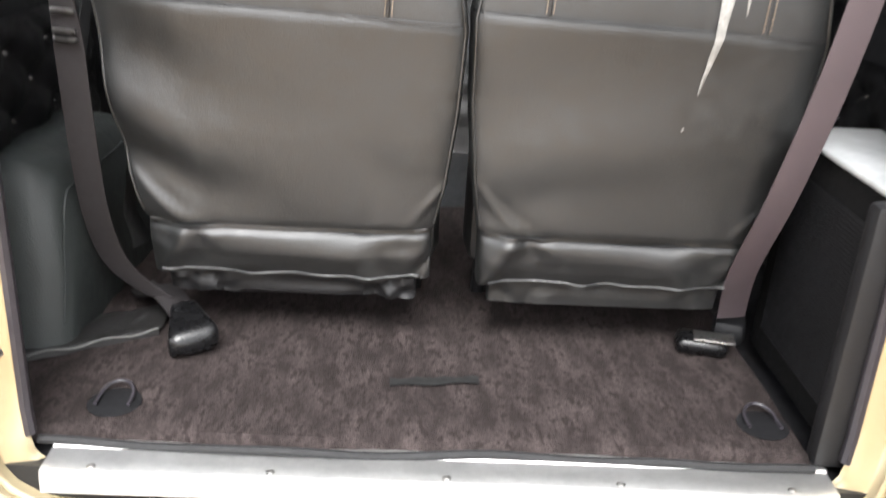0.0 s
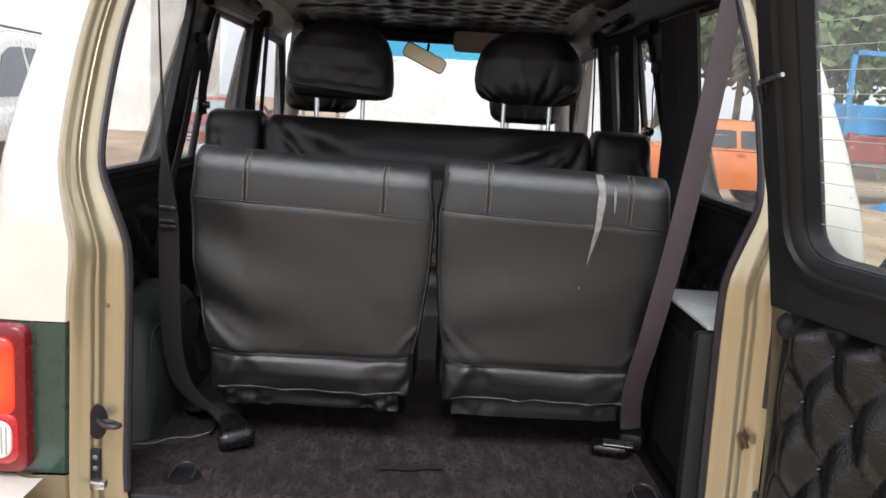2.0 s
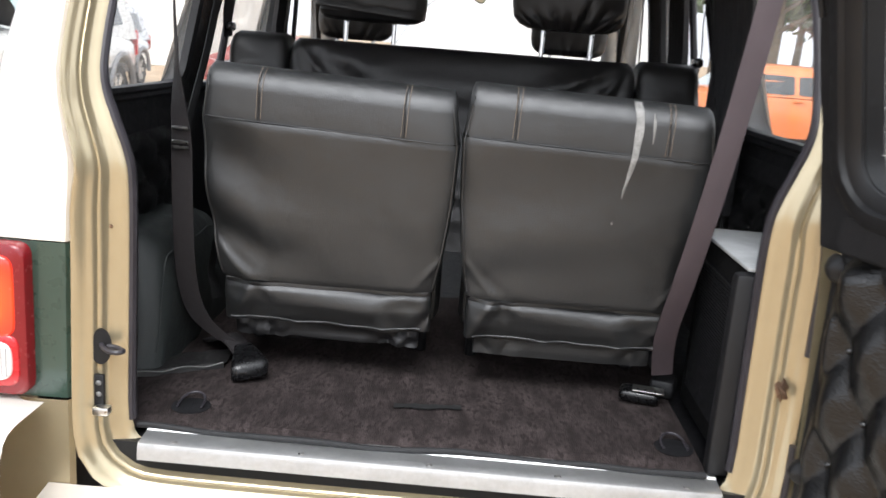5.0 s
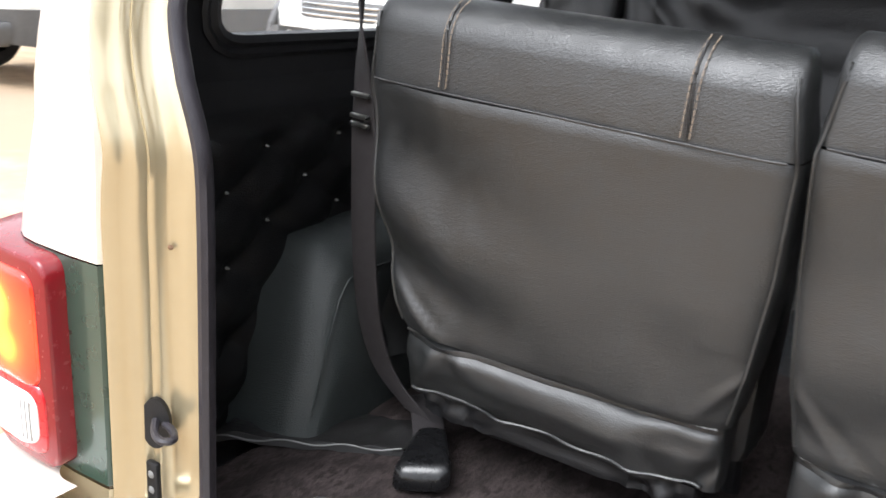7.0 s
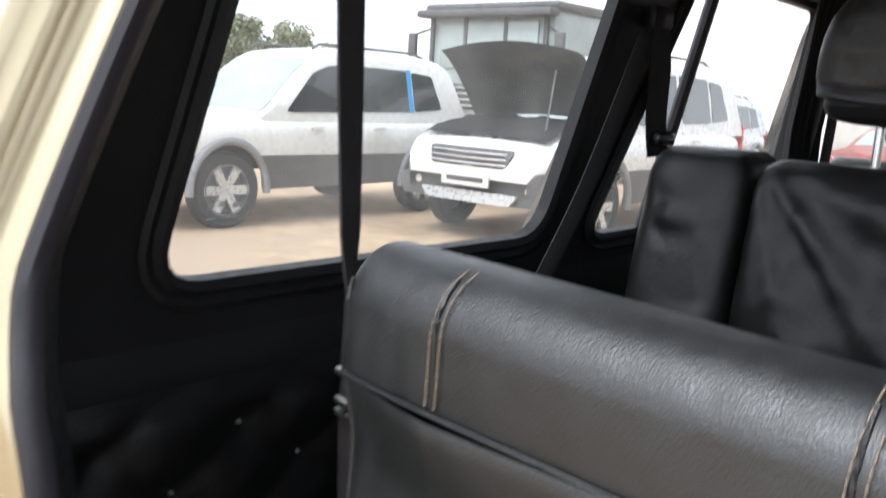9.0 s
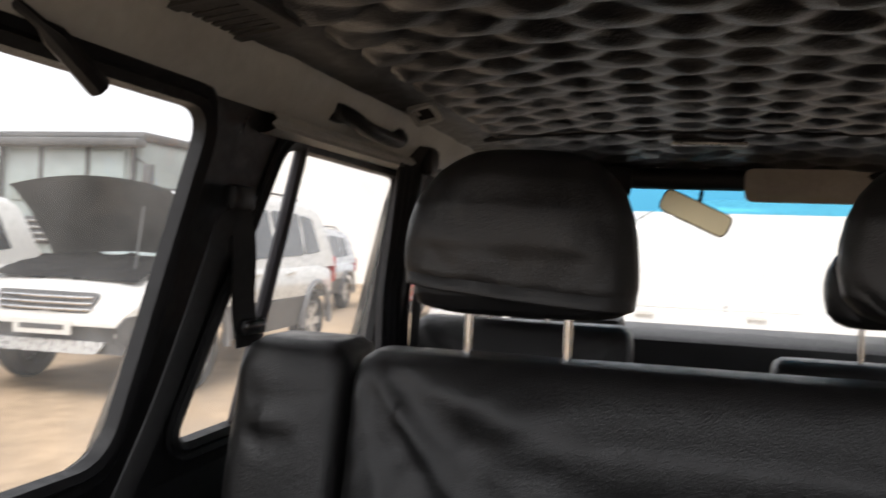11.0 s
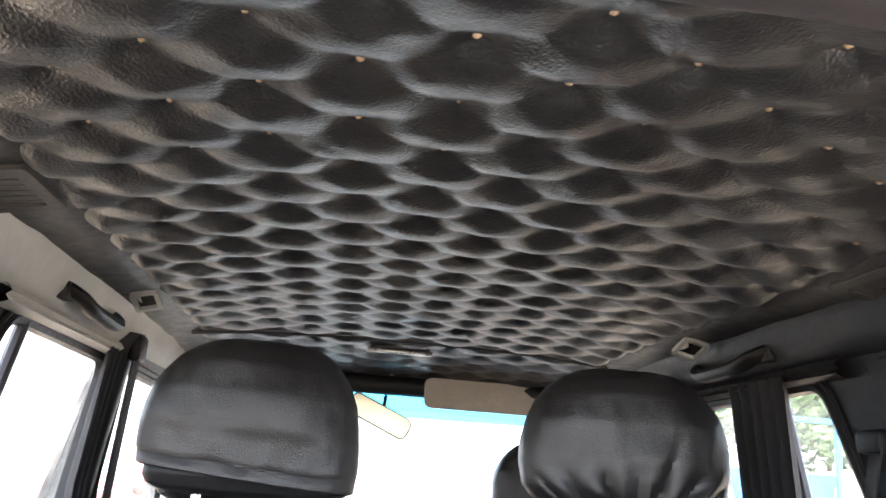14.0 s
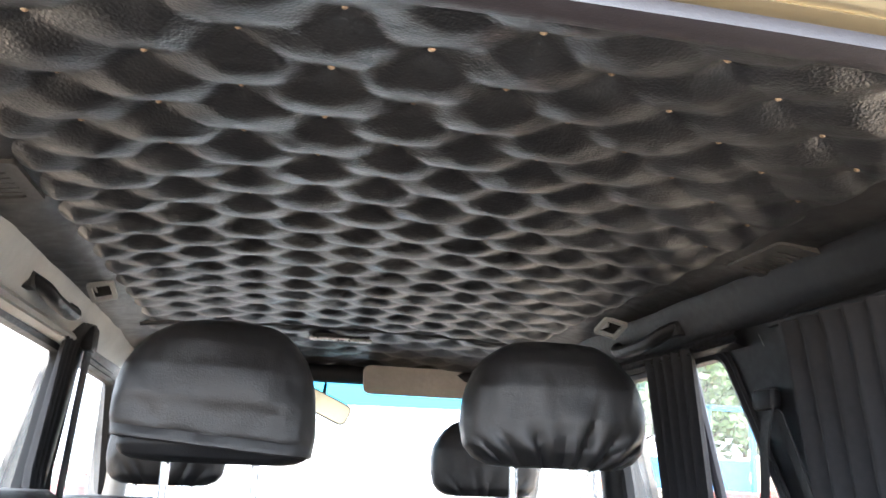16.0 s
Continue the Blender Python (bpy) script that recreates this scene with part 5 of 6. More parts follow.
# ---- curtains at the side windows ----


def curtain(x, y0, y1, z0, z1, waves, label, seed):
    c = thing("curtain", (x, (y0 + y1) / 2, z0), label, "curtain", "window curtains")
    rows = []
    for i in range(24):
        t = i / 23
        z = z0 + (z1 - z0) * t
        row = []
        for k in range(60):
            s = k / 59
            row.append((math.copysign(min(abs(x), inner_x(z) - 0.012) if z > 1.3 else abs(x), x) - math.copysign(0.014, x) * (1 + math.sin(s * waves * 6.28 + seed + 0.6 * math.sin(t * 3)) * (1 - 0.4 * t)),
                        y0 + (y1 - y0) * s + 0.02 * (1 - t) * math.sin(seed + 2 * s), z))
        rows.append(row)
    part("cloth", sheet(rows), CLOTH, c)
    part("rail", pipe([(math.copysign(inner_x(z1) - 0.015, x), y0 - 0.05, z1 + 0.006), (math.copysign(inner_x(z1) - 0.015, x), y1 + 0.05, z1 + 0.006)], 0.006, 8), TRIM, c, "curtain rail")


curtain(-0.66, 2.84, 3.02, 1.05, 1.675, 5, "gathered black curtain beside the rear side window", 0.4)
curtain(0.66, 2.45, 2.66, 1.05, 1.68, 5, "gathered black curtain beside the rear side window", 1.4)
curtain(0.66, 1.84, 2.15, 1.05, 1.68, 6, "gathered black curtain on the rear pillar", 2.4)

# ---- fittings on the roof and pillars ----
for x, y, w, d, lab in ((-0.530, 2.74, 0.050, 0.078, "small chrome framed courtesy lamp"), (0.547, 2.71, 0.052, 0.078, "small chrome framed courtesy lamp")):
    cl = thing("courtesy_lamp", (x, y, 1.775), lab, "lamp", "courtesy lamps")
    z = liner_z(x, y) - 0.012
    part("frame", ring(rounded([(x - w / 2, y - d / 2), (x + w / 2, y - d / 2), (x + w / 2, y + d / 2), (x - w / 2, y + d / 2)], 0.006, 2),
                       rounded([(x - w / 2 + 0.008, y - d / 2 + 0.010), (x + w / 2 - 0.008, y - d / 2 + 0.010), (x + w / 2 - 0.008, y + d / 2 - 0.010), (x - w / 2 + 0.008, y + d / 2 - 0.010)], 0.004, 2),
                       lambda u, v, t: Vector((u, v, z - 0.018 + t - 0.25 * (v - y) - 0.25 * math.copysign(1, x) * (u - x))), 0.007), GREY_PALE, cl, "pale frame")
    part("well", slab([(x - w / 2 + 0.006, y - d / 2 + 0.008), (x + w / 2 - 0.006, y - d / 2 + 0.008), (x + w / 2 - 0.006, y + d / 2 - 0.008), (x - w / 2 + 0.006, y + d / 2 - 0.008)],
                      lambda u, v, t: Vector((u, v, z - 0.009 + t - 0.25 * (v - y) - 0.25 * math.copysign(1, x) * (u - x))), 0.004), VOID, cl, smooth=False)
    part("bulb_cover", box(x - w / 2 + 0.010, x - w / 2 + 0.014, y - d / 2 + 0.016, y + d / 2 - 0.020, z - 0.016, z - 0.006, 0.0015), GREY_PALE, cl, "pale strip in the lamp well")
VENT = material("grey_brown_plastic", (0.055, 0.053, 0.051), 0.55, vary=0.12, scale=15)
for x, y, lab in ((-0.565, 2.07, "grey louvred roof vent panel"), (0.585, 2.085, "grey louvred roof vent panel")):
    vt = thing("roof_vent", (x, y, 1.77), lab, "vent", "roof vents")
    z = liner_z(x, y) - 0.012
    tilt = -0.16 * (1 if x > 0 else -1)
    o = rounded([(x - 0.062, y - 0.08), (x + 0.062, y - 0.08), (x + 0.062, y + 0.08), (x - 0.062, y + 0.08)], 0.012, 3)
    i = rounded([(x - 0.044, y - 0.060), (x + 0.044, y - 0.060), (x + 0.044, y + 0.060), (x - 0.044, y + 0.060)], 0.008, 3)
    part("frame", ring(o, i, lambda u, v, t: Vector((u, v, z - 0.006 + t + tilt * (u - x))), 0.010), VENT, vt, "grey-brown plastic frame")
    part("backing", slab(i, lambda u, v, t: Vector((u, v, z + t + tilt * (u - x))), 0.004), TRIM, vt, smooth=False)
    for k in range(6):
        part("slat", slab([(x - 0.044, y - 0.055 + 0.02 * k), (x + 0.044, y - 0.055 + 0.02 * k), (x + 0.044, y - 0.043 + 0.02 * k), (x - 0.044, y - 0.043 + 0.02 * k)], lambda u, v, t: Vector((u, v, z - 0.003 + t + tilt * (u - x))), 0.003), VENT, vt)
for sgn in (-1, 1):
    gh = thing("grab_handle", (sgn * 0.60, 2.64, 1.71), "black grab handle over the side window", "grab handle", "grab handles")
    pts = bend([(sgn * 0.606, 2.50, 1.728), (sgn * 0.588, 2.53, 1.718), (sgn * 0.580, 2.58, 1.706), (sgn * 0.580, 2.72, 1.704), (sgn * 0.588, 2.77, 1.716), (sgn * 0.606, 2.80, 1.726)], 5)
    part("grip", pipe(pts, 0.017, 10, 0.8), TRIM, gh)
    for y in (2.50, 2.80):
        part("mount", box(sgn * 0.606 - 0.012, sgn * 0.606 + 0.012, y - 0.022, y + 0.022, 1.708, 1.740, 0.006), TRIM, gh)
    tr = thing("curtain_track", (sgn * 0.62, 2.65, 1.68), "ribbed plastic curtain track along the window top", "curtain track", "curtain tracks")
    # left track shares the rail's grey, paled for daylight; right one black
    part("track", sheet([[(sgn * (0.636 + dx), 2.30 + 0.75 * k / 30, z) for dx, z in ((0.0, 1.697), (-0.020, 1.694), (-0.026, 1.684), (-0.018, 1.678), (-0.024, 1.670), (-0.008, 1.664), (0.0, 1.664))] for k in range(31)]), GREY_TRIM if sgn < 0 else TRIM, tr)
    # belts of the second row hang on the centre pillars
    b2 = thing("pillar_seat_belt", (sgn * 0.63, 2.2, 1.2), "black seat belt hanging on the side pillar", "seat belt", "pillar belts")
    part("webbing", strap(bend([(sgn * 0.632, 2.235, 1.56), (sgn * 0.628, 2.25, 1.50), (sgn * 0.640, 2.275, 1.42), (sgn * 0.645, 2.30, 1.36)], 5), 0.045, (0.25, 1, 0.1)), BELT_BLACK, b2)
    part("loop", box(sgn * 0.634 - 0.012, sgn * 0.634 + 0.012, 2.215, 2.275, 1.55, 1.585, 0.008), TRIM, b2, "black belt guide")
    part("tongue", box(sgn * 0.640 - 0.012, sgn * 0.640 + 0.012, 2.27, 2.33, 1.375, 1.40, 0.008), GLOSS, b2, "black belt tongue")
    part("lower_webbing", strap(bend([(sgn * 0.632, 2.215, 1.55), (sgn * 0.640, 2.10, 1.33), (sgn * 0.648, 1.97, 1.14), (sgn * 0.650, 1.90, 1.02)], 5), 0.045, (0.2, 1, 0.35)), BELT_BLACK, b2, "black webbing running down the pillar")
    rows = [[(sgn * (inner_x(z) - 0.006 - 0.03 * math.sin(math.pi * k / 8) ** 0.6), 2.935 + 0.10 * k / 8, z) for k in range(9)] for z in (0.75, 1.0, 1.25, 1.5, 1.68, 1.72)]
    tagged(part("pillar_trim", sheet(rows), TRIM, None, kind="structure"), "black padded trim of the centre pillar", "trim")
    ub = thing("front_seat_belt", (sgn * 0.60, 2.98, 1.3), "black front seat belt hanging on the centre pillar", "seat belt", "pillar belts")
    part("webbing", strap(bend([(sgn * 0.590, 2.99, 1.70), (sgn * 0.598, 2.98, 1.55), (sgn * 0.61, 2.97, 1.25), (sgn * 0.62, 2.96, 0.95)], 5), 0.045, (0.1, 1, 0.0)), BELT_BLACK, ub)
    part("guide", box(sgn * 0.592 - 0.015, sgn * 0.592 + 0.015, 2.96, 3.02, 1.66, 1.72, 0.01), TRIM, ub, "belt guide")
hang = thing("belt_hanger", (-0.545, 1.54, 1.70), "black belt guide on the rear pillar", "belt guide")
part("guide", box(-0.575, -0.520, 1.52, 1.565, 1.695, 1.735, 0.012), TRIM, hang)
hook = thing("belt_clip", (-0.60, 1.86, 1.66), "black belt clip hanging at the window top", "clip")
part("clip", pipe(bend([(-0.615, 1.80, 1.715), (-0.60, 1.84, 1.69), (-0.598, 1.90, 1.655)], 4), [0.006] * 4 + [0.012] * 5, 8), TRIM, hook)

# small door fittings
br = thing("window_wire_bracket", tuple(leaf(0.09, 1.52, 0.04)), "steel wire bracket clipped to the door's window frame", "bracket")
part("bar", pipe([leaf(0.012, 1.486, 0.03), leaf(0.030, 1.490, 0.045), leaf(0.078, 1.500, 0.042)], 0.0035, 8), STEEL, br)
part("plug", pipe([leaf(0.013, 1.486, 0.034), leaf(0.013, 1.460, 0.034)], 0.005, 8), TRIM, br, "black plug")
for k in range(13):
    z = 1.285 + 0.032 * k
    a = 0.042 + (z - 1.238) * 0.155
    part("heater_line", pipe([leaf(a, z, -0.0135), leaf(0.96, z, -0.0135)], 0.0006, 4), GREY_TRIM, door, "fine heating wire", smooth=False)
rd = random.Random(3)
drops = [dome(leaf(rd.uniform(0.11, 0.94), rd.uniform(1.26, 1.68), -0.0165), leaf(0, 1.2, 0) - leaf(0, 1.2, 1), rd.uniform(0.0007, 0.0022), 0.0012, 8) for _ in range(800)]
part("rain_drops", merged(*drops), DROP, door, "rain drops on the glass", kind="stuff")
bumpstop = thing("door_buffer", tuple(leaf(0.01, 1.12, 0.01)), "round black rubber door buffer", "buffer")
part("pad", dome(leaf(0.012, 1.115, 0.006), leaf(0, 1.1, 1) - leaf(0, 1.1, 0), 0.022, 0.016, 16), TRIM, bumpstop)
part("pad", dome(leaf(0.012, 0.79, 0.006), leaf(0, 1.1, 1) - leaf(0, 1.1, 0), 0.020, 0.016, 16), TRIM, bumpstop)

spare = thing("spare_wheel", tuple(leaf(0.60, 1.02, -0.2)), "spare wheel mounted outside the rear door", "wheel")
cc, ax = leaf(0.356, 1.03, -0.20), (leaf(0, 1.1, -1) - leaf(0, 1.1, 0)).normalized()
su, sv = ax.cross(Vector((0, 0, 1))).normalized(), Vector((0, 0, 1))
rg = lambda rad, off, n=48: [cc + ax * off + (su * math.cos(a) + sv * math.sin(a)) * rad for a in [2 * math.pi * k / n for k in range(n)]]
part("tyre", sheet([rg(0.21, -0.10), rg(0.30, -0.12), rg(0.352, -0.09), rg(0.36, -0.03), rg(0.36, 0.03), rg(0.352, 0.09), rg(0.30, 0.12), rg(0.21, 0.10), rg(0.21, -0.10)], True), TYRE, spare, "black spare tyre")
part("rim", sheet([rg(0.21, -0.08), rg(0.18, -0.06), rg(0.10, -0.09), rg(0.01, -0.09)], True), STEEL, spare, "steel rim")

# sill screws and jamb rust
for x in (-0.42, -0.20, 0.02, 0.24, 0.46):
    part("screw", dome((x, 1.228, 0.6865), (0, 0, 1), 0.006, 0.002), STEEL, suv)
rust = thing("jamb_catch", (0.60, 1.20, 0.885), "rusty broken catch plate on the jamb", "catch")
rows = [[(0.578 + 0.010 * math.cos(a) * r * (1 + 0.35 * math.sin(3 * a)), 1.206 - 0.004 * (1 - r), 0.885 + 0.018 * math.sin(a) * r * (1 + 0.3 * math.cos(5 * a))) for a in [2 * math.pi * k / 14 for k in range(14)]] for r in (1.0, 0.7, 0.3)]
part("plate", sheet(rows, True), RUST, rust)
part("stub", pipe([(0.574, 1.203, 0.892), (0.580, 1.197, 0.884), (0.585, 1.199, 0.874)], 0.004, 8), RUST, rust)

# ---- the yard ----
g = []
for i in range(41):
    x = -400 * ((20 - i) / 20) ** 3
    g.append([(x, 400 * ((j - 20) / 20) ** 3, GROUND + (wrinkle((x, j, 0), 2.0, 0.03) if abs(x) < 20 else 0)) for j in range(41)])
tagged(part("ground", sheet(g), DIRT, None, kind="structure"), "sandy brown dirt of a vehicle yard", "ground")


def wheel(parent, c, r, axis_x, rim_mat):
    c = Vector(c)
    d = Vector(axis_x).normalized()
    u, v = d.cross(Vector((0, 0, 1))).normalized(), Vector((0, 0, 1))
    ringat = lambda rad, off, n=28: [c + d * off + (u * math.cos(a) + v * math.sin(a)) * rad for a in [2 * math.pi * k / n for k in range(n)]]
    ty = part("tyre", sheet([ringat(r * 0.66, 0.09), ringat(r * 0.9, 0.11), ringat(r, 0.07), ringat(r, -0.07), ringat(r * 0.9, -0.11), ringat(r * 0.66, -0.09)], True), TYRE, parent, "black tyre")
    shapes = [sheet([ringat(r * 0.68, 0.09), ringat(r * 0.62, 0.10), ringat(r * 0.58, 0.03), ringat(r * 0.05, 0.03)], True)]
    part("rim", shapes[0], CLADDING, parent, "wheel rim")
    spokes = []
    for k in range(6):
        a = 2 * math.pi * k / 6
        e = u * math.cos(a) + v * math.sin(a)
        f = u * -math.sin(a) + v * math.cos(a)
        p = [c + d * 0.075 + f * r * 0.10, c + d * 0.075 - f * r * 0.10, c + d * 0.095 + e * r * 0.66 - f * r * 0.13, c + d * 0.095 + e * r * 0.66 + f * r * 0.13]
        q = [x - d * 0.03 for x in p]
        spokes.append((p + q, [(0, 1, 2, 3), (0, 4, 5, 1), (1, 5, 6, 2), (2, 6, 7, 3), (3, 7, 4, 0)]))
    part("spokes", merged(*spokes), rim_mat, parent, "alloy spokes")


# the rest of the car that the camera stands at: wheels, front wings, nose
for sgn in (-1, 1):
    side = RIGHT if sgn > 0 else 0.0
    for y in (1.98, 4.62):
        wheel(suv, (sgn * 0.74 + side, y, GROUND + 0.365), 0.365, (sgn, 0, 0), SILVER_PAINT)
        arc = [(sgn * 0.822 + side, y + 0.44 * math.cos(a), GROUND + 0.365 + 0.43 * math.sin(a)) for a in [math.pi * j / 16 for j in range(17)]]
        part("arch_trim", pipe(arc, 0.05, 8), GREEN, suv, "dark green wheel arch flare")
    wing = [[(sgn * (flank_x(4.3, min(z, 1.1)) - 0.10 * max(0, (y - 5.0) / 0.4) ** 2) + side, y, z - 0.05 * max(0, (y - 4.7) / 0.7)) for z in (0.42, 0.6, 0.8, 1.03, 1.12)] for y in (4.345, 4.6, 4.8, 5.0, 5.2, 5.4)]
    part("front_wing", sheet(wing), PEARL, suv, "pale champagne front wing")
    part("headlight", slab(rounded([(0.40, 0.82), (0.66, 0.82), (0.66, 0.98), (0.40, 0.98)], 0.03), lambda u, v, w: Vector((sgn * u, 5.39 + w, v)), 0.03), CLEAR_LENS, suv, "clear headlight")
part("nose", box(-0.70, 0.70, 5.30, 5.40, 0.45, 1.0, 0.04), PEARL, suv, "pale champagne nose panel")
part("grille", box(-0.38, 0.38, 5.39, 5.42, 0.80, 0.98, 0.01), CLADDING, suv, "dark grille")
part("front_bumper", box(-0.78, 0.78, 5.36, 5.52, 0.35, 0.60, 0.05), PEARL, suv, "beige front bumper")


def parked_car(at, heading, paint, label, length=4.6, width=1.86, height=1.68, clad=True, hood_up=False, tint=DARK_GLASS, tapes=False, boxy=False, rails=True, size=1.0, tall=1.0, glazed=True):
    """A parked car; heading in degrees turns its nose from +y towards -x."""
    car = thing("parked_car", (at[0], at[1], GROUND), label, "car", "parked cars")
    m = Matrix.Translation((at[0], at[1], GROUND)) @ Matrix.Rotation(radians(heading), 4, "Z") @ Matrix.Diagonal((size, size, size * tall, 1))
    W, L, Hh = width / 2, length, height

    def P(x, y, z):
        return m @ Vector((x, y, z))
    # body: one loft from tail to nose, its lower edge cut by the wheel arches
    tops = [(0.0, 0.80), (0.012, 0.92), (0.04, 0.99), (0.10, 1.02), (0.66, 1.02), (0.72, 1.01), (0.80, 0.985), (0.87, 0.94), (0.93, 0.875), (0.965, 0.80), (0.985, 0.71), (1.0, 0.60)]
    if boxy:
        tops = [(0.0, 0.80), (0.02, 0.90), (0.16, 0.95), (0.66, 0.96), (0.72, 0.94), (0.95, 0.84), (0.985, 0.76), (1.0, 0.62)]
    wides = [(0.0, 0.84), (0.02, 0.92), (0.06, 0.97), (0.14, 1.0), (0.80, 1.0), (0.88, 0.975), (0.94, 0.90), (0.98, 0.80), (1.0, 0.70)]
    lows = [(0.0, 0.52), (0.03, 0.42), (0.10, 0.35), (0.88, 0.34), (0.95, 0.38), (1.0, 0.46)]
    seam = 0.66 if clad else 0.36
    body, skirts = [], ([], [])
    for t in [k / 96 for k in range(97)]:
        y, top_z, w = -L / 2 + L * t, lerp(tops, t)[0], W * lerp(wides, t)[0]
        b = lerp(lows, t)[0]
        for a in (0.185, 0.80):
            dy = abs(y + L / 2 - L * a)
            if dy < 0.415:
                b = max(b, 0.35 + math.sqrt(0.415 ** 2 - dy ** 2))
        cut = min(max(b + 0.012, seam), top_z - 0.03)

        def flank(z):
            """Half the width at a height: fullest at the waist crease, drawn in below and above it."""
            return w * (1 - 0.05 * max(0.0, (0.78 - z) / 0.4) ** 2 - 0.09 * max(0.0, (z - 0.80) / 0.22) ** 2)
        half = [(flank(cut), cut), (flank(cut + (top_z - cut) * 0.35), cut + (top_z - cut) * 0.35), (flank(cut + (top_z - cut) * 0.7), cut + (top_z - cut) * 0.7),
                (flank(top_z) * 0.985, top_z - 0.012), (flank(top_z) * 0.90, top_z + 0.012), (w * 0.62, top_z + 0.045), (w * 0.30, top_z + 0.058), (0.0, top_z + 0.062)]
        body.append([P(-x, y, z) for x, z in half] + [P(x, y, z) for x, z in half[-2::-1]])
        for strip, g in zip(skirts, (-1, 1)):
            strip.append([P(g * (flank(z) + 0.012), y, z) for z in (b, b + (cut - b) * 0.5, cut - 0.004)] + [P(g * (flank(cut) - 0.01), y, cut)])
    pts, faces = sheet(body)
    k = len(body[0])
    part("body", (pts, faces + [tuple(range(k)), tuple(range(len(pts) - k, len(pts)))]), paint, car)
    for strip in skirts:
        part("lower_side", sheet(strip), CLADDING if clad else paint, car, "dark lower cladding" if clad else "")
    # near-black box fills the shaded underside
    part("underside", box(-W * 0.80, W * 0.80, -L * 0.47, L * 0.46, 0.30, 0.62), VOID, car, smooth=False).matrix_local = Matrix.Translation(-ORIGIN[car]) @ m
    # cabin: a smooth loft with rounded shoulders
    cab = [(0.012, 1.00, 0.0), (0.035, 1.22, 0.025), (0.07, Hh - 0.12, 0.09), (0.12, Hh - 0.02, 0.13), (0.20, Hh + 0.01, 0.145), (0.36, Hh + 0.02, 0.15), (0.47, Hh - 0.01, 0.145), (0.53, Hh - 0.07, 0.13), (0.60, Hh - 0.28, 0.085), (0.67, 1.13, 0.03), (0.705, 1.02, 0.01)]
    if boxy:
        cab = [(0.16, 0.97, 0.0), (0.20, 1.15, 0.06), (0.24, Hh - 0.05, 0.14), (0.30, Hh, 0.16), (0.48, Hh, 0.17), (0.54, Hh - 0.06, 0.15), (0.60, 1.18, 0.08), (0.66, 0.97, 0.02)]
    cab = [(max(p.x, cab[0][0]), p.y, max(p.z, 0.0)) for p in bend(cab, 5)]
    rows = []
    for t, z, i in cab:
        y, e = -L / 2 + L * t, W * 0.93 - i
        h = max(z - 0.96, 0.01)
        half = [(W * 0.93, 0.96), (W * 0.93 - i * 0.5, 0.96 + h * 0.5), (e, 0.96 + h * 0.86), (e - 0.03, 0.96 + h * 0.95), (e - 0.10, z), (e * 0.5, z + 0.02), (0, z + 0.025)]
        rows.append([P(-x, y, q) for x, q in half] + [P(x, y, q) for x, q in half[-2::-1]])
    part("cabin", sheet(rows), paint, car)

    def cab_x(t, z):
        zt, ins = lerp(cab, t)
        f = min(1, max(0, (z - 0.96) / max((zt - 0.96) * 0.86, 0.05)))
        return W * 0.93 - ins * f + 0.004
    top = Hh - 0.14
    panes = [[(0.115, 1.13), (0.22, 1.10), (0.22, top - 0.02), (0.145, top - 0.05)], [(0.235, 1.095), (0.405, 1.08), (0.405, top), (0.235, top - 0.01)], [(0.425, 1.075), (0.64, 1.06), (0.55, top - 0.10), (0.50, top - 0.02), (0.425, top)]]
    if boxy:
        panes = [[(0.22, 1.0), (0.36, 1.0), (0.36, top), (0.27, top)], [(0.375, 1.0), (0.62, 1.0), (0.52, top), (0.375, top)]]
    for sgn in (-1, 1):
        for q in panes if glazed else ():
            o = rounded(q, 0.02, 3)
            part("side_window", slab(o, lambda u, v, w: P(sgn * (cab_x(u, v) + 0.004 + w), -L / 2 + L * u, v), 0.006), tint, car, "dark side window", smooth=False)
        if tapes and sgn == -1:
            for u in (0.415, 0.232):
                part("tape", slab([(u - 0.008, 1.09), (u + 0.008, 1.09), (u + 0.008, top), (u - 0.008, top)], lambda a, b, w: P(sgn * (cab_x(a, b) + 0.008 + w), -L / 2 + L * a, b), 0.006), BLUE_PAINT, car, "blue window pillar film", smooth=False)
        for u in (0.36, 0.56):
            part("door_handle", slab(rounded([(u - 0.018, 0.90), (u + 0.018, 0.90), (u + 0.018, 0.93), (u - 0.018, 0.93)], 0.01, 2), lambda a, b, w: P(sgn * (W * 0.985 + w), -L / 2 + L * a, b), 0.03), paint, car)
        part("wing_mirror", box(-0.10, 0.10, -0.06, 0.06, -0.07, 0.07, 0.04, None), paint, car).matrix_local = Matrix.Translation(m @ Vector((sgn * (W + 0.09), L * 0.145, 1.08)) - ORIGIN[car]) @ m.to_3x3().to_4x4()
        part("door_seam", slab([(0.411, 0.50), (0.415, 0.50), (0.415, 1.0), (0.411, 1.0)], lambda a, b, w: P(sgn * (W * (0.995 - 0.05 * max(0.0, (0.78 - b) / 0.4) ** 2 - 0.09 * max(0.0, (b - 0.80) / 0.22) ** 2) + w), -L / 2 + L * a, b), 0.004), CLADDING, car, smooth=False)
        if clad:
            for a0 in (0.185, 0.80):
                arcp = [P(sgn * (W + 0.004), -L / 2 + L * a0 + 0.445 * math.cos(a), 0.35 + 0.445 * math.sin(a)) for a in [math.pi * (j - 0.5) / 19 for j in range(21)]]
                part("arch_trim", pipe(arcp, 0.045, 8), ARCH_GREY, car, "grey wheel arch flare")
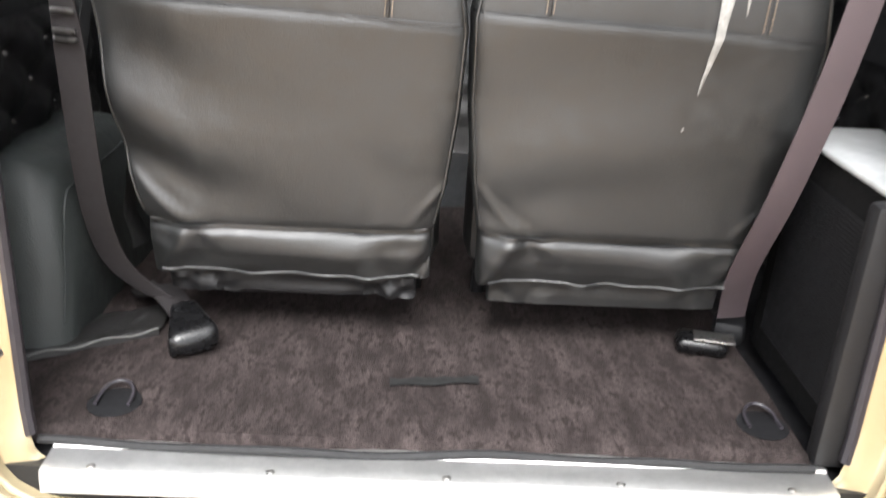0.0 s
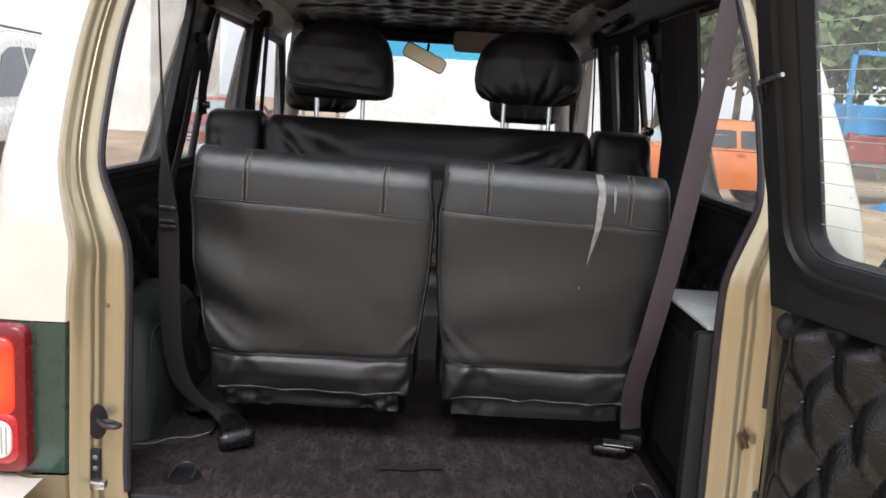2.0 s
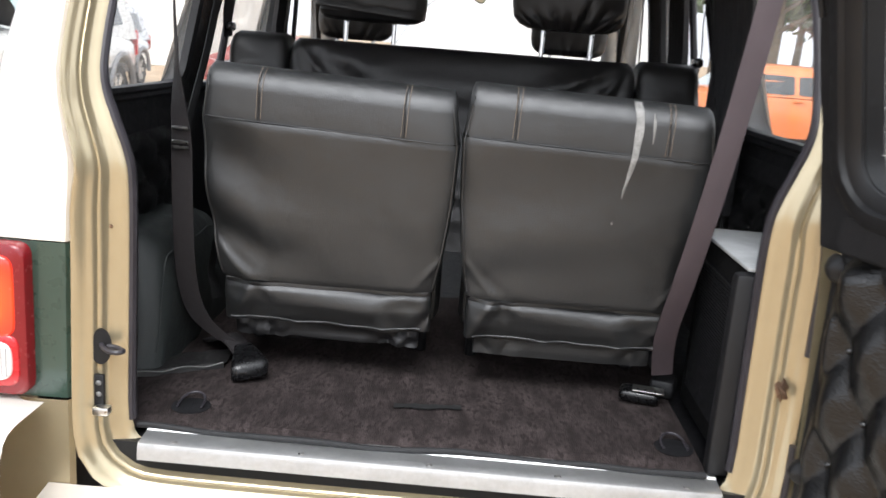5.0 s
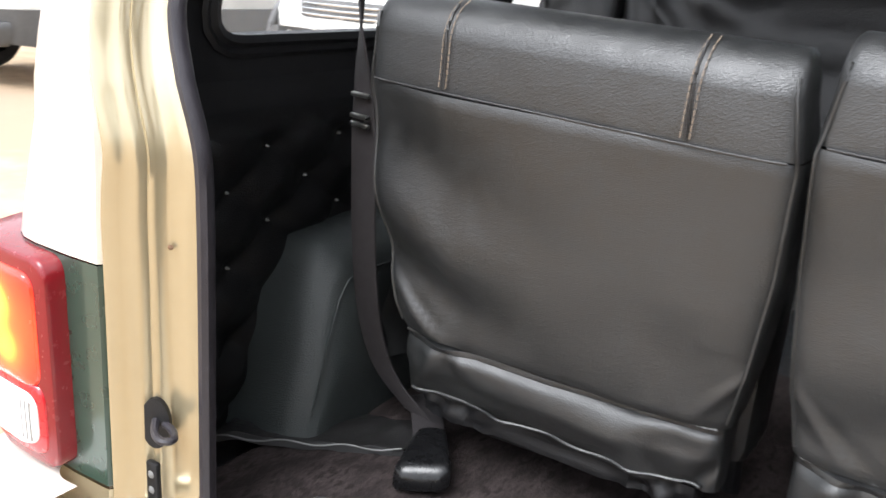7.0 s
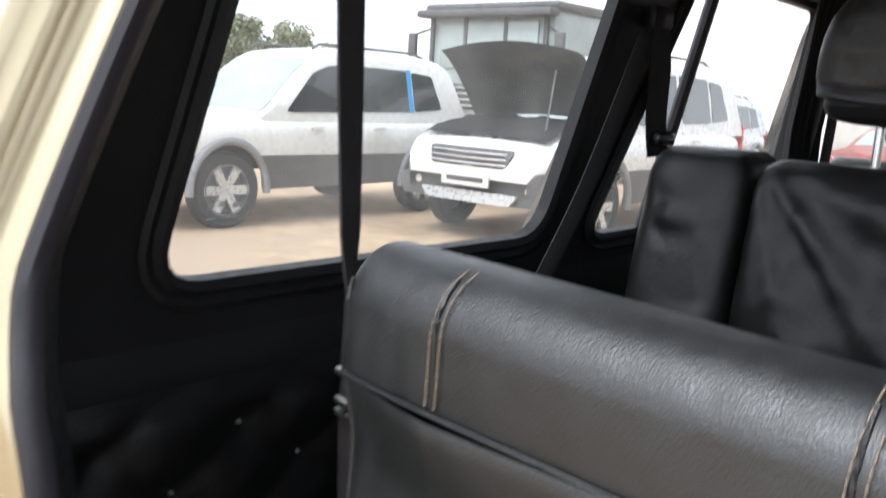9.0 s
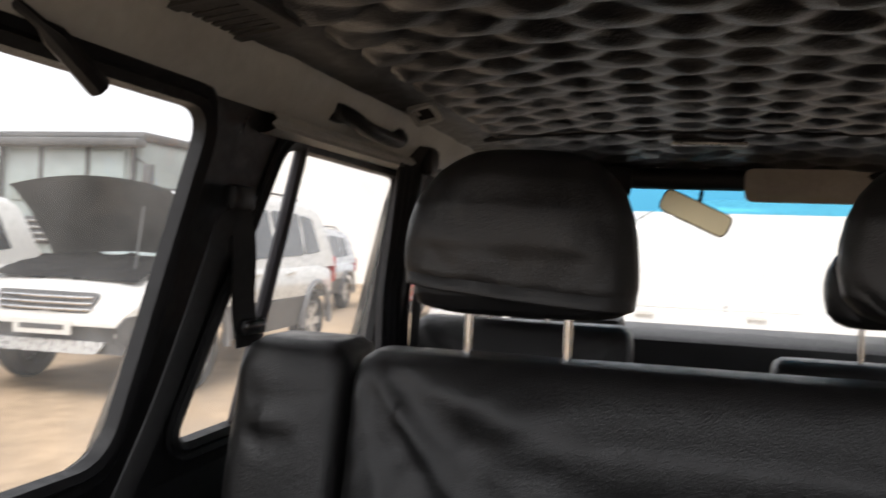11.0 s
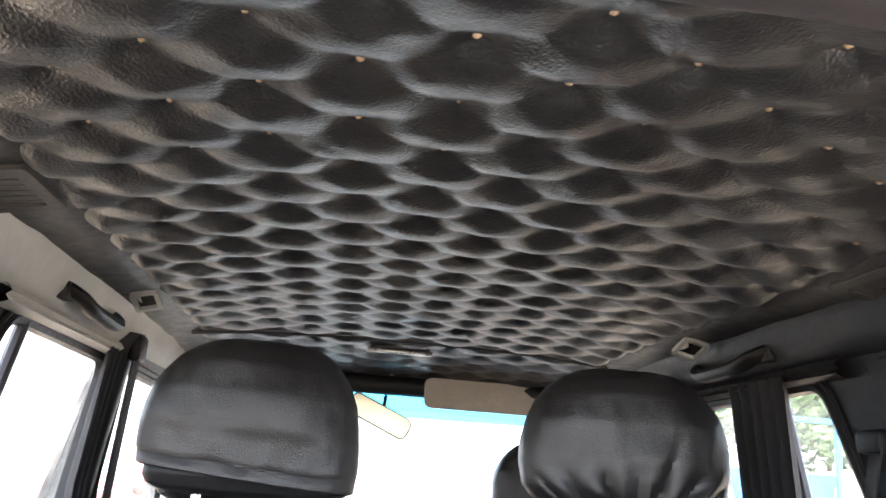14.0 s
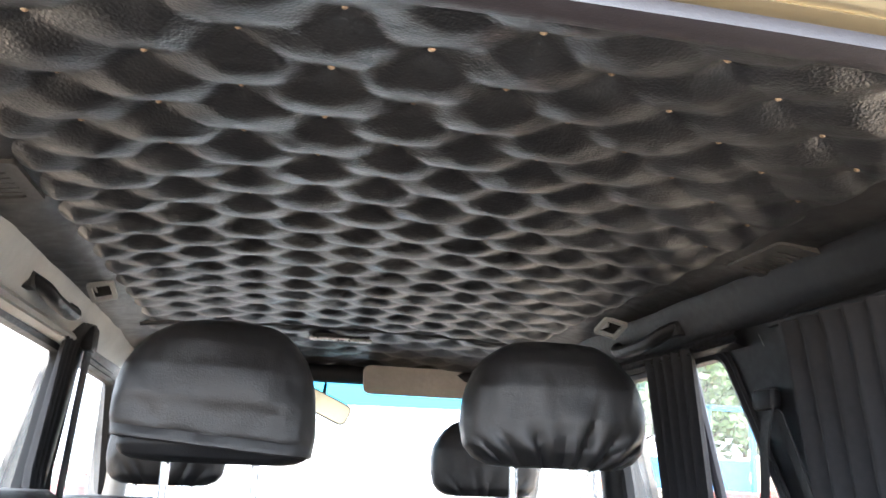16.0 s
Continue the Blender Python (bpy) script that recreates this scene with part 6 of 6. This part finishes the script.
        for a0 in (0.185, 0.80):
            wheel(car, P(sgn * (W - 0.12), -L / 2 + L * a0, 0.35), 0.35 * size * tall, m.to_3x3() @ Vector((sgn, 0, 0)), SILVER_PAINT)
        nose = lambda u, v, w: P(sgn * (W * 0.60 + u), L * (0.490 - 0.28 * max(0.0, u + 0.05) ** 1.6) - w - 0.35 * (v - 0.0), 0.755 + v)
        part("headlight", slab(rounded([(-0.14, -0.065), (0.20, -0.03), (0.26, 0.10), (-0.06, 0.055)], 0.05, 4), nose, 0.06), CLEAR_LENS, car, "clear swept-back headlight")
        part("fog_lamp", dome(P(sgn * W * 0.66, L * 0.478, 0.50), m.to_3x3() @ Vector((0, 1, 0)), 0.06 * size, 0.03, 14), CLEAR_LENS, car, "round fog lamp")
        part("tail_lamp", slab(rounded([(-0.09, -0.16), (0.09, -0.16), (0.09, 0.16), (-0.09, 0.16)], 0.04, 3), lambda u, v, w: P(sgn * (W * 0.84 + u), -L * 0.497 + w, 0.92 + v), 0.05), RED_LENS, car, "red tail lamp")
        if rails:
            part("roof_rail", pipe([P(sgn * W * 0.62, -L / 2 + L * t, Hh + 0.05 - (0.05 if t in (0.14, 0.52) else 0)) for t in (0.14, 0.18, 0.3, 0.42, 0.5, 0.52)], 0.018, 6), CLADDING, car)
    t0, t1 = (0.548, 0.695) if not boxy else (0.552, 0.648)
    rows = []
    for q in range(9):
        t = t0 + (t1 - t0) * q / 8
        zt, ins = lerp(cab, t)
        rows.append([P((W * 0.93 - ins - 0.10) * u, -L / 2 + L * t, zt + 0.030 - 0.022 * abs(u) ** 3) for u in (-1, -0.6, -0.2, 0.2, 0.6, 1)])
    part("windscreen", sheet(rows), SKY_GLASS, car, "windscreen coloured pale like reflected sky")
    bk = [(-0.78, 0.035, 1.10), (0.78, 0.035, 1.10), (0.66, 0.08, Hh - 0.14), (-0.66, 0.08, Hh - 0.14)]
    part("rear_window", ([P(x * W, -L / 2 + L * t - 0.02, z) for x, t, z in bk], [(0, 1, 2, 3)]), DARK_GLASS, car, smooth=False)
    grille = part("grille", slab(rounded([(-0.40, 0.665), (0.40, 0.665), (0.46, 0.82), (-0.46, 0.82)], 0.04, 3), lambda u, v, w: P(u, L / 2 - 0.01 - 0.16 * u * u + w - 0.3 * (v - 0.66), v), 0.03), CLADDING, car, "front grille")
    for k in range(3):
        part("grille_bar", pipe([P(0.41 * q / 6, L / 2 + 0.025 - 0.16 * (0.41 * q / 6) ** 2 - 0.3 * (0.03 + 0.045 * k), 0.69 + 0.045 * k) for q in range(-6, 7)], 0.014, 6), CHROME, grille)
    part("number_plate", slab(rounded([(-0.26, 0.50), (0.26, 0.50), (0.26, 0.61), (-0.26, 0.61)], 0.01, 2), lambda u, v, w: P(u, L / 2 + w, v), 0.02), WHITE_PAINT, car, "white number plate with a dark bar", smooth=False)
    part("plate_bar", slab([(-0.20, 0.535), (0.20, 0.535), (0.20, 0.575), (-0.20, 0.575)], lambda u, v, w: P(u, L / 2 + 0.02 + w, v), 0.003), CLADDING, car, smooth=False)
    part("front_bumper", slab(rounded([(-0.80, 0.36), (0.80, 0.36), (0.84, 0.56), (-0.84, 0.56)], 0.06, 3), lambda u, v, w: P(u, L / 2 - 0.14 - 0.10 * u * u + w, v), 0.12), CLADDING if clad else paint, car)
    part("bumper_insert", slab(rounded([(-0.46, 0.36), (0.46, 0.36), (0.54, 0.455), (-0.54, 0.455)], 0.04, 3), lambda u, v, w: P(u, L / 2 - 0.035 - 0.10 * u * u + w, v), 0.03), SILVER_PAINT, car, "silver bumper insert")
    if hood_up:
        rows = [[P(x * W * (0.92 - 0.1 * s), L * 0.215, 1.02) + m.to_3x3() @ Vector((0, 0.80 * s, 0.78 * s - 0.16 * s * s * s + 0.09 * (1 - x * x))) for x in [-1 + k / 6 for k in range(13)]] for s in [j / 8 for j in range(9)]]
        pts, faces = sheet(rows)
        bm = bmesh.new()
        vs = [bm.verts.new(p) for p in pts]
        for f in faces:
            bm.faces.new([vs[i] for i in f])
        bmesh.ops.solidify(bm, geom=bm.faces[:], thickness=0.03)
        part("raised_bonnet", bm, CLADDING, car, "raised bonnet with dark lining")
        # near-black skin over the nose in place of the bay's shaded depth
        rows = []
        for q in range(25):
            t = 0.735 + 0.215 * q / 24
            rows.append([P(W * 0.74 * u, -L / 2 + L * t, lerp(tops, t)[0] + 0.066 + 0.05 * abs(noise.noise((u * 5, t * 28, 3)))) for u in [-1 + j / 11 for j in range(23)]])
        part("engine_bay", sheet(rows), VOID, car, "engine bay with hoses, its shaded depth coloured near-black")
        part("bonnet_stay", pipe([P(-W * 0.55, L * 0.40, 0.95), P(-W * 0.50, L * 0.36, 1.50)], 0.012, 6), CLADDING, car)
    return car


parked_car((-8.90, 7.95), 180, WHITE_PAINT, "white estate car with dark cladding and blue film on its pillars", tapes=True, size=1.1, tall=1.10)
parked_car((-6.15, 10.86), 184, WHITE_PAINT, "white estate car with its bonnet raised", height=1.70, hood_up=True, size=1.2, tall=1.06)
parked_car((-8.6, 18.5), 185, SILVER_PAINT, "grey off-road car with roof rails", size=1.1)
parked_car((-5.0, 21.0), 175, RED_PAINT, "rust-red saloon car parked in the yard", 4.4, 1.75, 1.40, False, boxy=True, rails=False)
parked_car((-19.0, 9.0), 175, SILVER_PAINT, "silver estate car far across the yard")
parked_car((-17.0, 4.0), 160, CLADDING, "dark estate car far across the yard")
parked_car((4.9, 16.0), 90, ORANGE_PAINT, "orange saloon car with chrome wheels", 4.5, 1.75, 1.42, False, boxy=True, rails=False, size=1.12)
parked_car((-0.2, 11.0), 95, WHITE_PAINT, "white panel van parked across the way ahead", height=1.9, size=1.15, clad=False, glazed=False, rails=False)

# ---- lorry, trailer, tarpaulin, building and trees ----
lorry = thing("lorry", (-15.0, 20.5, GROUND), "grey-green lorry with a glazed cab", "lorry")
part("cab", box(-17.4, -13.0, 19.6, 22.0, 0.6, 3.75, 0.25), material("lorry_grey_paint", (0.30, 0.34, 0.33), 0.5, vary=0.15, scale=1), lorry)
part("sun_visor", box(-17.5, -12.9, 19.15, 19.62, 3.52, 3.72, 0.06), CLADDING, lorry, "dark visor over the windscreen")
part("windscreen", box(-16.9, -13.5, 19.54, 19.63, 2.15, 3.46, 0.03), SKY_GLASS, lorry, "windscreen coloured pale like reflected sky")
for x in (-17.2, -15.95, -14.55, -13.25):
    part("window_pillar", box(x - 0.06, x + 0.06, 19.50, 19.60, 2.05, 3.55, 0.02), CLADDING, lorry, "dark window pillar")
part("front_grille", box(-16.6, -13.8, 19.52, 19.60, 1.05, 1.75, 0.04), CLADDING, lorry, "dark slatted grille")
for k in range(4):
    part("grille_slat", box(-16.5, -13.9, 19.47, 19.53, 1.12 + 0.16 * k, 1.18 + 0.16 * k, 0.02), STEEL, lorry)
for x in (-17.75, -12.65):
    part("wing_mirror", box(x - 0.14, x + 0.14, 19.25, 19.40, 2.45, 3.10, 0.05), CLADDING, lorry, "tall black wing mirror")
    part("mirror_arm", pipe([(x, 19.35, 3.05), ((x * 3 - 15.2) / 4, 19.62, 3.30)], 0.03, 6), CLADDING, lorry)
for q in (-16.2, -14.6):
    part("wiper", pipe([(q, 19.50, 2.16), (q + 0.9, 19.50, 2.42)], 0.02, 6), VOID, lorry)
part("roof_ledge", box(-17.5, -12.9, 19.5, 22.1, 3.70, 3.92, 0.1), CLADDING, lorry)
part("chassis", box(-17.0, -13.4, 19.8, 26.0, 0.25, 0.7, 0.05), CLADDING, lorry)
for x in (-17.0, -13.4):
    for y in (20.6, 24.6):
        part("lorry_wheel", pipe([(x - 0.15, y, 0.33), (x + 0.15, y, 0.33)], 0.48, 20), TYRE, lorry)

hall = thing("yard_building", (-16, 34, GROUND), "pale flat-roofed building behind the parked cars", "building")
part("wall", box(-16, -9.5, 30, 40, GROUND, 7.5, 0.05), CONCRETE, hall, smooth=False)
part("roof", box(-16.4, -9.1, 29.6, 40.4, 7.5, 7.9, 0.05), CLADDING, hall, smooth=False)
trailer = thing("flatbed_trailer", (12.5, 18.5, GROUND), "rusty red flatbed trailer with a blue frame", "trailer")
part("bed", box(8.6, 17.5, 17.6, 19.6, 0.75, 1.30, 0.04), RED_PAINT, trailer, "rusty red side boards", smooth=False)
for k in range(8):
    part("stake", box(8.7 + k * 1.2, 8.82 + k * 1.2, 17.52, 17.6, 0.55, 1.36, 0.01), RED_PAINT, trailer, smooth=False)
for x in (8.75, 9.75):
    part("frame_post", box(x, x + 0.10, 17.9, 18.0, 1.3, 3.05, 0.01), BLUE_PAINT, trailer, "blue steel post", smooth=False)
part("frame_rail", box(8.75, 9.85, 17.9, 18.0, 2.95, 3.05, 0.01), BLUE_PAINT, trailer, "blue steel rail", smooth=False)
part("blue_board", box(7.2, 12.8, 18.2, 18.35, 1.32, 1.95, 0.02), BLUE_PAINT, trailer, "blue headboard", smooth=False)
for x in (13.6, 15.5):
    part("trailer_wheel", pipe([(x, 17.75, 0.3), (x, 18.05, 0.3)], 0.45, 18), TYRE, trailer)
sack = thing("cream_load", (10.8, 17.9, 1.3), "cream wrapped load on the trailer", "load")
rows = [[(10.75 + 1.1 * r * math.cos(a) * (1 + 0.1 * math.sin(3 * a)), 18.4 + 0.4 * r * math.sin(a), z) for a in [2 * math.pi * k / 20 for k in range(20)]]
        for z, r in ((1.3, 1.0), (1.6, 1.05), (1.85, 1.0), (2.0, 0.85), (2.1, 0.4))]
part("wrap", solid(rows), IVORY, sack)
tarp = thing("blue_tarpaulin", (10.2, 16.9, GROUND), "crumpled blue tarpaulin heap on the ground", "tarpaulin")
rows = [[(9.2 + 2.4 * i / 24, 16.6 + 0.9 * j / 12, GROUND + 0.42 * math.sin(math.pi * i / 24) * math.sin(math.pi * j / 12) * (1 + wrinkle((i / 3, j / 3, 0), 1.0, 0.5))) for j in range(13)] for i in range(25)]
part("sheet", sheet(rows), BLUE_PAINT, tarp)


def tree(x, y, h, seed, leaves=LEAF, tufts=14, low=0.40):
    """A leafy tree: tapered trunk, limbs and a ragged crown of many small leaves."""
    rnd = random.Random(seed)
    t = thing("tree", (x, y, GROUND), "leafy green tree at the edge of the yard", "tree", "trees")
    limbs = [pipe([(x, y, GROUND), (x + 0.1, y, h * 0.3), (x + rnd.uniform(-.3, .3), y, h * 0.6), (x, y, h * 0.85)], [0.16, 0.13, 0.09, 0.04], 8)]
    tips = []
    for k in range(7):
        a, z0 = rnd.uniform(0, 6.28), h * rnd.uniform(0.25, 0.65)
        e = Vector((x + math.cos(a) * h * 0.28, y + math.sin(a) * h * 0.28, z0 + h * rnd.uniform(0.1, 0.25)))
        limbs.append(pipe([(x, y, z0), ((x + e.x) / 2, (y + e.y) / 2, (z0 + e.z) / 2 + 0.1), e], [0.07, 0.05, 0.02], 6))
        tips.append(e)
    tips += [Vector((x + rnd.uniform(-.16, .16) * h, y + rnd.uniform(-.16, .16) * h, h * rnd.uniform(low, 1.0))) for _ in range(tufts)]
    part("trunk", merged(*limbs), BARK, t, "grey-brown trunk and limbs")
    pts, faces = [], []
    for c in tips:
        r = h * rnd.uniform(0.10, 0.19)
        for _ in range(170):
            d = Vector((rnd.gauss(0, 1), rnd.gauss(0, 1), rnd.gauss(0, 0.8))).normalized() * r * rnd.random() ** 0.45
            p, s = c + d, h * rnd.uniform(0.016, 0.034)
            u = Vector((rnd.gauss(0, 1), rnd.gauss(0, 1), rnd.gauss(0, 1))).normalized() * s
            v = u.orthogonal().normalized() * s * 0.6
            k = len(pts)
            pts += [p - u, p + v, p + u, p - v]
            faces.append((k, k + 1, k + 2, k + 3))
    me = bpy.data.meshes.new("crown")
    me.from_pydata([tuple(Vector(p) - ORIGIN[t]) for p in pts], [], faces)
    me.materials.append(leaves)
    crown = new("crown", me)
    crown.parent = t
    tagged(crown, "ragged green crown of many leaves", kind="stuff")


rt = random.Random(7)
for k in range(13):
    tree(8.5 + 2.6 * k + rt.uniform(-0.8, 0.8), 26 + rt.uniform(-2, 4) + 0.2 * k, rt.uniform(6.5, 10), 40 + k)
for k in range(7):
    tree(9.5 + 2.8 * k, 35 + rt.uniform(-2, 3), rt.uniform(9, 12), 80 + k)
# distant row, its haze put into the paler leaf colour
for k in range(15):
    tree(-64 + rt.uniform(-4, 4), 14 + 3.4 * k, 10.5 - 0.42 * k + rt.uniform(-0.6, 0.6), 60 + k, LEAF_HAZED, 30, 0.05)
